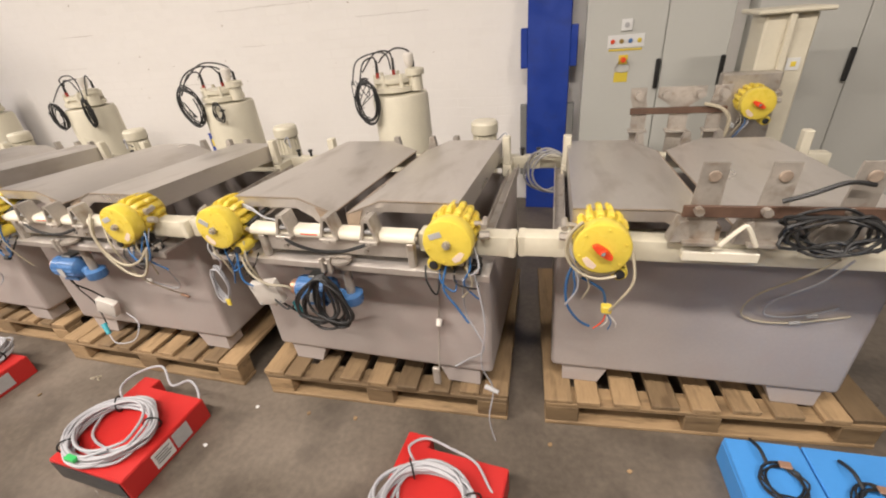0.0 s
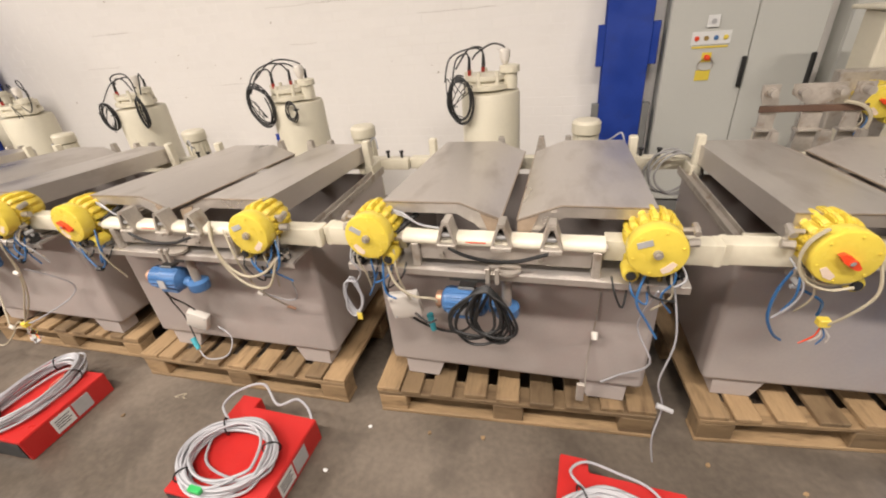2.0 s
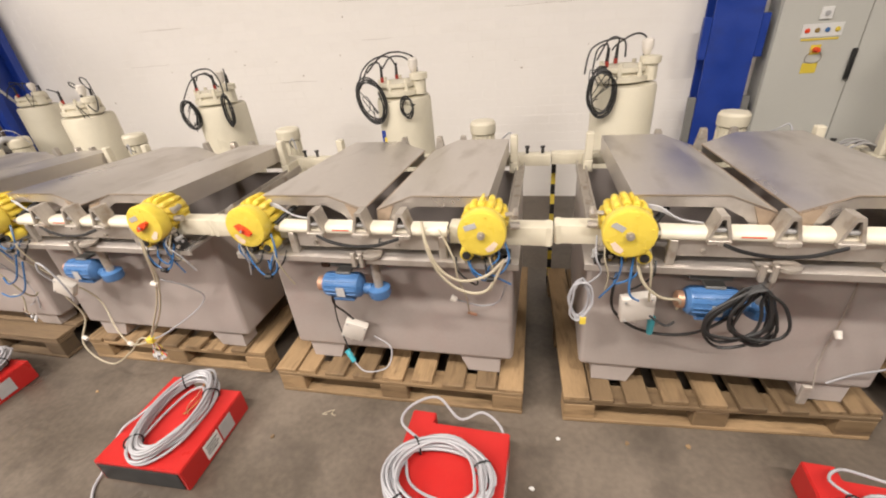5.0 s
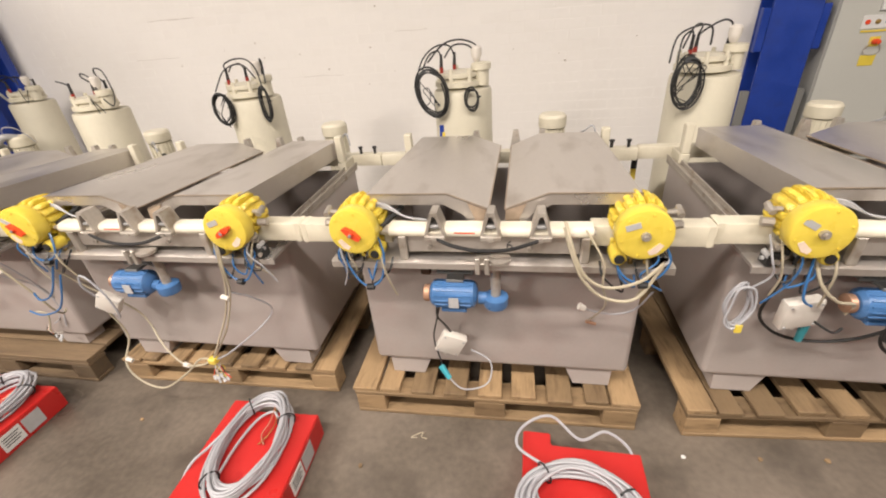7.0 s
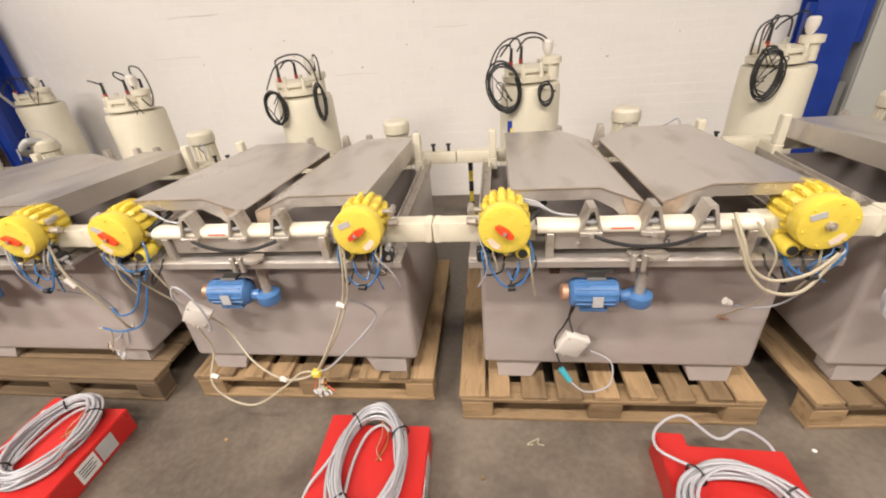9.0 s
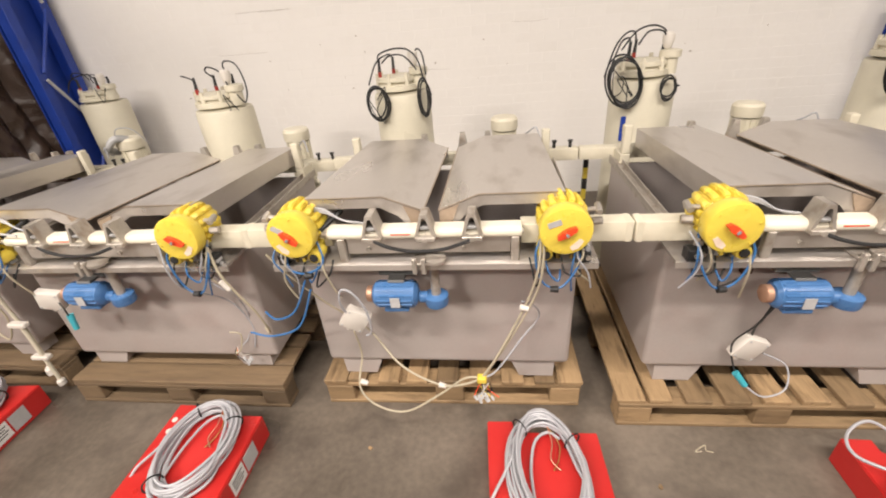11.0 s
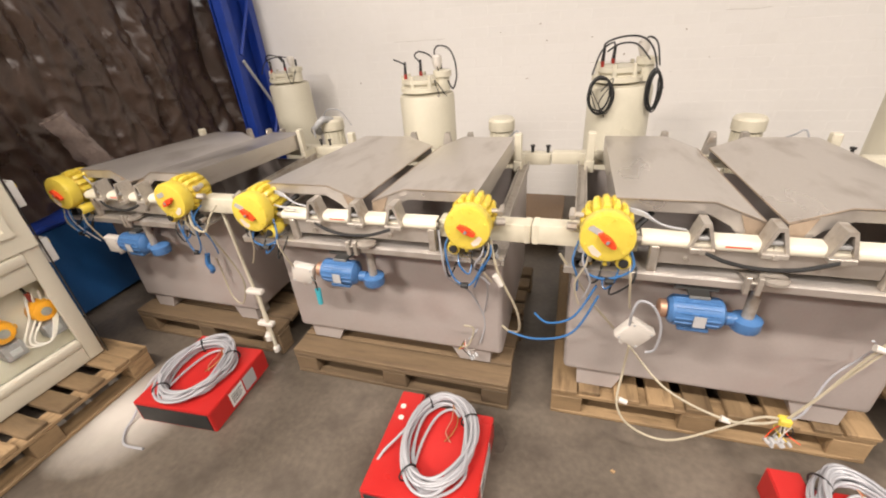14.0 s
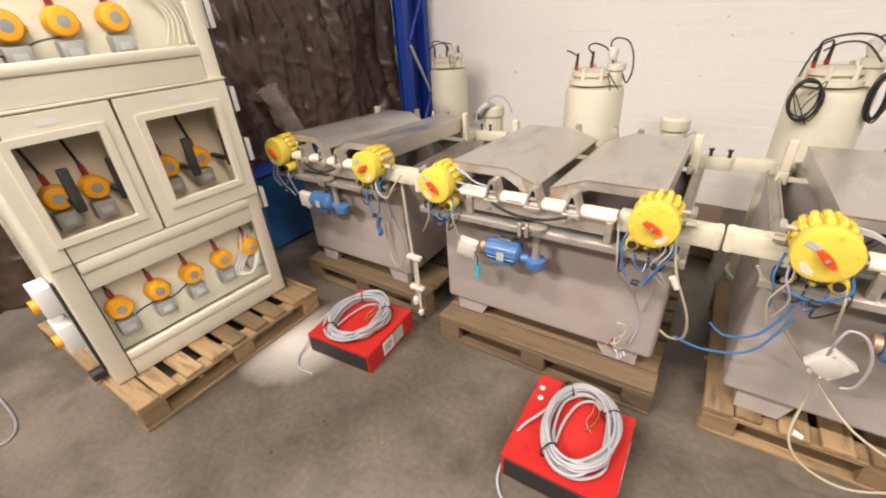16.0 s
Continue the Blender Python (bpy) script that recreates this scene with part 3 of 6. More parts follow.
# ---- filters ----
DRUM_CABLES = [  # per drum: hanging coils (x, y, z, half width, half height, turns, lean) and cables over the top
    ([], [[(-0.11, -0.05, 1.28), (-0.13, -0.06, 1.33), (-0.08, -0.08, 1.38), (0.0, -0.08, 1.36), (0.05, -0.09, 1.29)], [(-0.05, 0.06, 1.28), (-0.04, 0.0, 1.35), (0.02, -0.05, 1.34), (0.07, -0.09, 1.26)],
          [(0.09, 0.03, 1.28), (0.06, -0.02, 1.33), (-0.02, -0.06, 1.35), (-0.12, -0.09, 1.30), (-0.16, -0.12, 1.20)]]),
    ([], [[(-0.11, -0.05, 1.28), (-0.14, -0.06, 1.31), (-0.17, -0.07, 1.33)], [(-0.05, 0.06, 1.28), (-0.07, 0.03, 1.34), (-0.03, 0.0, 1.38), (0.04, -0.02, 1.35), (0.08, -0.04, 1.29), (0.11, -0.06, 1.22)],
          [(0.09, 0.03, 1.28), (0.06, 0.02, 1.36), (0.09, 0.0, 1.42), (0.16, -0.02, 1.40), (0.20, -0.04, 1.30), (0.21, -0.05, 1.20), (0.19, -0.07, 1.14), (0.17, -0.10, 1.19)]]),
    ([(-0.115, -0.17, 1.075, 0.06, 0.095, 5, 0.0), (0.155, -0.12, 1.09, 0.032, 0.095, 5, 0.0)],
     [[(-0.11, -0.05, 1.28), (-0.10, -0.06, 1.34), (-0.02, -0.07, 1.38), (0.07, -0.08, 1.37), (0.13, -0.10, 1.28), (0.16, -0.13, 1.17)], [(-0.05, 0.06, 1.28), (-0.06, 0.02, 1.33), (-0.12, -0.06, 1.28), (-0.16, -0.14, 1.17)],
      [(0.09, 0.03, 1.28), (0.11, 0.0, 1.36), (0.15, -0.05, 1.32), (0.17, -0.10, 1.20)], [(-0.09, -0.05, 1.27), (-0.03, -0.08, 1.33), (0.05, -0.09, 1.32), (0.12, -0.11, 1.23)]]),
    ([(-0.15, -0.16, 1.12, 0.085, 0.12, 6, -0.15), (0.075, -0.18, 1.075, 0.036, 0.052, 3, 0.0)],
     [[(-0.11, -0.05, 1.28), (-0.12, -0.06, 1.33), (-0.17, -0.10, 1.30), (-0.22, -0.15, 1.18)], [(-0.05, 0.06, 1.28), (-0.07, 0.02, 1.36), (-0.13, -0.05, 1.37), (-0.20, -0.12, 1.28), (-0.25, -0.16, 1.14)],
      [(0.09, 0.03, 1.28), (0.08, 0.0, 1.36), (0.0, -0.05, 1.41), (-0.09, -0.08, 1.38), (-0.17, -0.13, 1.26)], [(0.10, 0.0, 1.26), (0.05, -0.06, 1.36), (-0.03, -0.08, 1.37), (-0.08, -0.10, 1.28)]]),
    ([(-0.14, -0.16, 1.09, 0.062, 0.115, 6, 0.0)],
     [[(-0.11, -0.05, 1.28), (-0.12, -0.06, 1.33), (-0.17, -0.10, 1.29), (-0.19, -0.14, 1.18)], [(-0.05, 0.06, 1.28), (-0.05, 0.02, 1.36), (-0.11, -0.05, 1.36), (-0.17, -0.12, 1.24)],
      [(0.09, 0.03, 1.28), (0.08, 0.0, 1.36), (0.02, -0.04, 1.39), (-0.06, -0.05, 1.33), (-0.09, -0.05, 1.28)], [(-0.02, -0.05, 1.24), (-0.03, -0.06, 1.34), (-0.09, -0.08, 1.37), (-0.20, -0.12, 1.31), (-0.23, -0.15, 1.18)]]),
]


def filter_drum(m, label, seed=0):
    rng = random.Random(seed)
    t = thing("filter_housing", m, label, "filter", "filter housings behind the tanks")
    b = lathe(B(), [(0.15, 0.0), (0.19, 0.0), (0.19, 0.03), (0.174, 0.035), (0.170, 1.085), (0.163, 1.105), (0.10, 1.112)], (0, 0, 0), "z", 36)
    part("drum", b, BEIGE, t, "beige plastic filter drum")
    part("flange", lathe(B(), [(0.05, 1.118), (0.13, 1.121), (0.138, 1.125), (0.138, 1.15), (0.11, 1.155), (0.105, 1.17), (0.125, 1.172), (0.125, 1.195), (0.05, 1.2)], (-0.02, 0, 0), "z", 32), BEIGE, t)
    part("port", lathe(B(), [(0.03, 1.12), (0.042, 1.122), (0.042, 1.20), (0.055, 1.203), (0.055, 1.235), (0.03, 1.24)], (0.115, -0.02, 0), "z", 18), BEIGE, t, "beige side port")
    for i in range(7):
        a = 2 * math.pi * i / 7
        part("clamp_bolt", rod(B(), (-0.02 + 0.118 * math.cos(a), 0.118 * math.sin(a), 1.15), (-0.02 + 0.118 * math.cos(a), 0.118 * math.sin(a), 1.215), 0.014, 0.011, 8), BEIGE, t)
    for i, (x, y) in enumerate(((-0.11, -0.05), (-0.05, 0.06), (0.09, 0.03))):
        part("red_plug", rod(B(), (x, y, 1.195), (x, y, 1.225), 0.011, seg=8), DARK_RED, t, "red cable plug")
        part("black_plug", rod(B(), (x, y, 1.225), (x + 0.004, y, 1.29), 0.010, 0.007, 8), BLACK, t, "black cable boot")
    part("pressure_gauge", lathe(B(), [(0.01, 1.24), (0.02, 1.25), (0.03, 1.28), (0.03, 1.31), (0.02, 1.32)], (0.09, -0.03, 0), "z", 14), WHITE, t, "white wrapped gauge")
    coils, arcs = DRUM_CABLES[seed - 60]
    for k, (cx, cy, cz, rx, rz, turns, lean) in enumerate(coils):
        c = []
        for j in range(turns):
            r1, r2 = rx * rng.uniform(0.84, 1.12), rz * rng.uniform(0.86, 1.1)
            ox, oz = rng.uniform(-0.008, 0.008), rng.uniform(-0.012, 0.012)
            for i in range(9):
                a = i * 2 * math.pi / 9 + 1.2
                u, w = r1 * math.cos(a), r2 * math.sin(a)
                c.append((cx + ox + u + lean * w, cy - 0.006 * j + rng.uniform(-.004, .004), cz + oz + w))
        part("cable_coil", hose(B(), c, 0.0046, 6, 4), BLACK, t, "coiled black cable")
        part("coil_tie", hose(B(), [(cx + rx * 1.0 + 0.012 * math.cos(a), cy - 0.003 * turns + 0.02 * math.sin(a), cz + 0.01) for a in [i * math.pi / 3 for i in range(6)]], 0.003, 5, 3, True), BLACK, t, "black tie")
    for pts in arcs:
        part("cable", hose(B(), [(x, y, 1.27 + (z - 1.27) * 0.62 if z > 1.27 else z) for x, y, z in pts], 0.0046, 6, 6), BLACK, t, "black cable arching over the drum")
    for k in range(3 if coils else 1):
        bx, by, bz = (coils[0][0], coils[0][1] - 0.03, coils[0][2]) if coils else (0.12, -0.12, 1.15)
        part("loose_wire", hose(B(), [(bx + rng.uniform(-.07, .07), by - 0.006 * k, bz + rng.uniform(-.12, .12)) for _ in range(5)], 0.0026, 5, 4), BLACK, t, "thin loose black wire")
    return t


MOTOR_FIN = mesh_of("motor_fin", box(B(), 0.060, 0.069, -0.002, 0.002, 0.66, 0.885), BEIGE, False)


def pump_cap(m, label):
    t = thing("pump_motor_unit", m, label, "pump", "pumps behind the tanks")
    part("pump_body", lathe(B(), [(0.04, 0.0), (0.09, 0.0), (0.09, 0.1), (0.075, 0.12), (0.075, 0.62), (0.06, 0.64)], (0, 0, 0), "z", 24), BEIGE, t, "beige plastic pump body")
    v = B()
    lathe(v, [(0.04, 0.64), (0.062, 0.645), (0.062, 0.885), (0.04, 0.89)], (0, 0, 0), "z", 24)
    mo = part("motor", v, BEIGE, t, "finned beige motor")
    for i in range(16):
        f = new("motor_fin", MOTOR_FIN)
        f.parent = mo
        f.matrix_basis = Matrix.Rotation(2 * math.pi * i / 16, 4, "Z")
    part("fan_cap", lathe(B(), [(0.05, 0.892), (0.074, 0.893), (0.076, 0.90), (0.076, 0.945), (0.066, 0.958), (0.03, 0.962)], (0, 0, 0), "z", 28), CREAM, t, "cream fan cap")
    return t


# ---- the row ----
UNITS = [  # centre x, y shift, rise, knobs, filter (x, y), pump (x, y), narrowing
    (-5.538, 0.065, 0.013, (True, True), (-6.03, 2.17), (-5.13, 1.29), 0.78),
    (-4.335, 0.022, 0.006, (True, True), (-4.50, 1.42), (-4.01, 1.29), 1.0),
    (-3.047, -0.010, 0.024, (True, True), (-3.375, 1.50), (-2.766, 1.30), 1.0),
    (-1.733, -0.017, 0.026, (True, False), (-1.99, 1.46), (-1.475, 1.32), 1.0),
    (-0.432, 0.005, 0.026, (False, False), (-0.69, 1.46), (-0.148, 1.33), 1.0),
]
PALLETS = [  # front middle x, y, turn, width, weathered, boards in depth
    (-5.50, 0.17, 0.0, 0.83, True, False),
    (-4.315, 0.085, 0.0, 0.90, True, False),
    (-3.037, 0.135, 1.1, 0.94, False, True),
    (-1.757, 0.064, 1.1, 0.98, False, True),
    (-0.428, 0.108, 3.9, 0.96, False, True),
]
TANKS = []
for i, (cx, dy, rise, knobs, (fx, fy), (ux, uy), narrow) in enumerate(UNITS):
    here = pose(cx, dy, rise) @ Matrix.Diagonal((narrow, 1, 1, 1))
    px, py, pt, pw, dark, along = PALLETS[i]
    pallet(pose(px, py, 0, 0, 0, pt), ("dark weathered" if dark else "pale") + " wooden pallet under a grey tank", along, 1.0, dark, 40 + i, pw)
    t = tank(here, "grey plastic plating tank with yellow actuators on a pallet", knobs, "full", 3 + i, left=(-0.652, -0.600, -0.655, -0.660, -0.645)[i], rise=rise, right=(0.768, 0.628, 0.650, 0.652, 0.622)[i])
    for p in t.children:
        if p.name.startswith(("actuator", "pump_motor")):
            p.scale.x = 1.0 / narrow
    TANKS.append(t)
    lid(here @ pose(-0.205, 0, 0.010), False, "folded brushed stainless lid lying on a tank")
    lid(here @ pose(0.235, 0, 0.010), True, "folded brushed stainless lid lying on a tank")
    drum = filter_drum(pose(fx, fy, 0.0) @ Matrix.Diagonal((1, 1, (1.0, 1.015, 1.03, 1.03, 1.04)[i], 1)), "beige filter drum with black cables on top", 60 + i)
    if i == 3:
        part("hazard_label", box(B(), -0.13, -0.07, -0.135, -0.128, 0.80, 0.93), BLUE_STEEL, drum, "blue and yellow label")
        part("hazard_mark", box(B(), -0.115, -0.085, -0.139, -0.1355, 0.84, 0.89), YELLOW, drum)
    pump_cap(pose(ux, uy, 0) @ Matrix.Diagonal((1, 1, 1.045, 1)), "beige vertical pump with a cream motor cap")

# ---- the last tank, with tall brackets ----
TURN6 = pose(0.825, 0.055, 0.02, 0, 0, 2.5)
pallet(pose(0.895, 0.235, 0, 0, 0, 6.5), "pale wooden pallet under a grey tank", True, 1.0, False, 51, 1.0)
tank6 = tank(TURN6, "grey plastic tank with tall brackets and one yellow actuator", (None, None), "bare", 11, y0=0.245, w=0.505, left=-0.630, rise=0.02)
actuator(tank6, -0.39, 0.93, True, 12)
part("mount", box(B(), -0.42, -0.36, 0.06, 0.15, 0.80, 0.87, 0.004), STEEL_RAW, tank6)
part("rail_channel", box(B(), -0.17, 0.02, 0.045, 0.073, 0.868, 0.90, 0.003), IVORY, tank6, "short ivory channel")
for bx in (-0.135, 0.02, 0.20):
    fb = B()
    prism(fb, [(bx - 0.046, 0.925), (bx + 0.040, 0.925), (bx + 0.032, 1.03), (bx + 0.034, 1.15), (bx - 0.026, 1.15), (bx - 0.036, 1.03)], "y", 0.06, 0.068)
    box(fb, bx - 0.044, bx + 0.038, 0.03, 0.11, 0.926, 0.934)
    brk = part("tall_bracket", fb, STEEL_RAW, tank6, "stained steel upright bracket")
    part("bush", lathe(B(), [(0.006, 0.054), (0.013, 0.054), (0.015, 0.056), (0.015, 0.0595), (0.006, 0.0595)], (bx + 0.004, 0, 1.115), "y", 20), RUST_RING, brk, "rusty bush")
    part("pin", rod(B(), (bx - 0.02, 0.03, 1.025), (bx - 0.02, 0.05, 1.025), 0.012, seg=8), STEEL_RAW, brk)
    wg = B()
    prism(wg, [(bx - 0.075, 0.925), (bx - 0.025, 0.925), (bx - 0.035, 0.99), (bx - 0.055, 0.985)], "y", 0.05, 0.10)
    part("hinge_bracket", wg, STEEL_RAW, tank6, "dark steel hinge bracket")
part("cross_bar", box(B(), -0.19, 0.40, 0.05, 0.059, 1.002, 1.036, 0.002), RUST, tank6, "rust brown cross bar")
tri = B()
hose(tri, [(-0.09, 0.03, 0.93), (-0.05, 0.028, 0.985), (-0.035, 0.028, 0.985), (-0.005, 0.03, 0.93)], 0.006, 6, 3)
part("wire_hoop", tri, IVORY, tank6, "bent cream hoop")
for k in range(7):
    rg = random.Random(300 + k)
    pts = [(0.14 + 0.11 * math.cos(q) * rg.uniform(0.6, 1.1) + rg.uniform(-0.03, 0.03), 0.03 - 0.012 * (k % 4) + rg.uniform(-0.02, 0.02), 0.985 + 0.055 * math.sin(q) * rg.uniform(0.6, 1.2)) for q in [j * math.pi / 4 for j in range(8)]]
    part("cable", hose(B(), pts, 0.0045, 6, 4, True), BLACK, tank6, "tangled black cable")
part("cable", hose(B(), [(0.02, 0.03, 1.06), (0.07, 0.02, 1.085), (0.14, 0.03, 1.11), (0.2, 0.04, 1.10)], 0.006), BLACK, tank6, "black cable")
part("cable", hose(B(), [(0.19, 0.03, 0.9), (0.17, 0.10, 0.80), (0.12, 0.20, 0.66), (0.11, 0.235, 0.56), (0.17, 0.24, 0.525), (0.28, 0.24, 0.53), (0.42, 0.24, 0.57)], 0.0034), CREAM_CABLE, tank6, "thin cream cable")
part("cable", hose(B(), [(0.22, 0.03, 0.9), (0.21, 0.10, 0.78), (0.17, 0.20, 0.64), (0.18, 0.235, 0.56), (0.27, 0.24, 0.555), (0.38, 0.24, 0.60)], 0.0032), GREY_CABLE, tank6, "thin grey cable")
for px, pz in ((0.26, 0.528), (0.30, 0.560)):
    part("connector", rod(B(), (px, 0.238, pz), (px + 0.03, 0.238, pz + 0.006), 0.006, seg=8), LABEL_GREY, tank6, "grey connector")
part("hose", hose(B(), [(-0.45, 0.05, 0.86), (-0.475, 0.05, 0.78), (-0.47, 0.06, 0.68), (-0.43, 0.08, 0.60), (-0.39, 0.10, 0.56)], 0.0045), BLUE_HOSE, tank6, "blue air hose")
part("hose", hose(B(), [(-0.45, 0.05, 0.80), (-0.41, 0.03, 0.79), (-0.37, 0.03, 0.76), (-0.355, 0.05, 0.70)], 0.0045), BLUE_HOSE, tank6, "blue air hose")
part("cable", hose(B(), [(-0.31, -0.01, 0.92), (-0.30, -0.03, 0.84), (-0.33, -0.02, 0.76), (-0.355, 0.02, 0.68)], 0.004), CREAM_CABLE, tank6, "cream cable")
for k in range(2):
    part("cable", hose(B(), [(-0.39 + (0.092 + 0.006 * k) * math.cos(q), 0.0 - 0.012 * k, 0.93 + (0.092 + 0.008 * k) * math.sin(q)) for q in [2.2 + j * 0.5 for j in range(7)]], 0.0042), CREAM_CABLE, tank6, "cream cable slung round the actuator")
part("tape", box(B(), -0.37, -0.34, 0.005, 0.03, 0.69, 0.715, 0.003), YELLOW, tank6, "yellow tape")
for k in range(4):
    part("wire_end", hose(B(), [(-0.355, 0.02, 0.69), (-0.36 + 0.012 * k, 0.02, 0.65), (-0.385 + 0.022 * k, 0.03, 0.61 + 0.01 * (k % 2))], 0.0022, 5, 3), (RED_KNOB, WHITE, BLUE_HOSE, WHITE)[k], tank6, "bare wire end")
lid6a = lid(TURN6 @ pose(-0.265, 0, 0), False, "wide folded stainless lid lying on a tank")
lid6b = lid(TURN6 @ pose(0.16, 0, 0), True, "wide folded stainless lid lying on a tank")

# rear brackets of the last tank
rearset = thing("rear_bracket_set", pose(0.005, 1.20, 0.82, 0, 0, 0), "stained steel rear brackets with bolts and a brown bar", "bracket")
for a0, a1, b0, b1 in ((0.585, 0.655, 0.60, 0.665), (0.705, 0.905, 0.765, 0.845), (0.935, 1.005, 0.925, 0.985)):
    q = B()
    prism(q, [(b0, 0.0), (b1, 0.0), (b1, 0.26), (a1, 0.30), (a1, 0.345), (a0, 0.345), (a0, 0.30), (b0, 0.26)], "y", 0.0, 0.008)
    box(q, b0 - 0.01, b1 + 0.01, -0.03, 0.03, 0.14, 0.15, 0.002)
    part("plate", q, STEEL_RAW, rearset, "stained steel plate")
for bx in (0.62, 0.735, 0.875, 0.97):
    part("bolt", rod(rod(B(), (bx, -0.05, 0.315), (bx, 0.0, 0.315), 0.017, seg=10), (bx, -0.006, 0.315), (bx, 0.0, 0.315), 0.026, seg=12), STEEL_RAW, rearset)
for lx in (0.61, 0.93):
    part("leg", box(B(), lx, lx + 0.05, 0.009, 0.06, -0.82, 0.14, 0.004), CREAM, rearset, "cream plastic leg")
part("bar", box(B(), 0.59, 1.0, -0.012, -0.001, 0.225, 0.255, 0.002), RUST, rearset, "brown flat bar")
part("cable", hose(B(), [(0.90, -0.02, 0.27), (0.97, -0.03, 0.25), (1.01, -0.03, 0.20), (1.01, -0.02, 0.12)], 0.008), CREAM_CABLE, rearset, "cream cable")
rdrive = thing("rear_drive", pose(1.225, 1.50, 0.0), "yellow actuator on a grey steel box behind the tank", "actuator")
part("housing", box(B(), -0.14, 0.13, 0.14, 0.22, 0.0, 1.14, 0.006), STEEL_RAW, rdrive, "grey steel housing")
actuator(rdrive, 0.0, 1.015, True, 9)
hood = thing("extraction_hood", pose(1.36, 1.75, 0.13), "cream plastic extraction duct with a flange", "duct")
part("duct", box(B(), -0.11, 0.12, 0.0, 0.22, -0.13, 1.27, 0.01), CREAM, hood)
part("flange", box(B(), -0.16, 0.17, -0.04, 0.26, 1.271, 1.292, 0.006), CREAM, hood)
part("rib", box(B(), -0.015, 0.015, -0.03, -0.001, 0.9, 1.27, 0.004), CREAM, hood)
part("warning_label", box(B(), 0.03, 0.09, -0.006, -0.001, 1.0, 1.06), LABEL, hood, "white and yellow label")
part("warning_mark", box(B(), 0.05, 0.073, -0.010, -0.0065, 1.018, 1.042), YELLOW, hood)


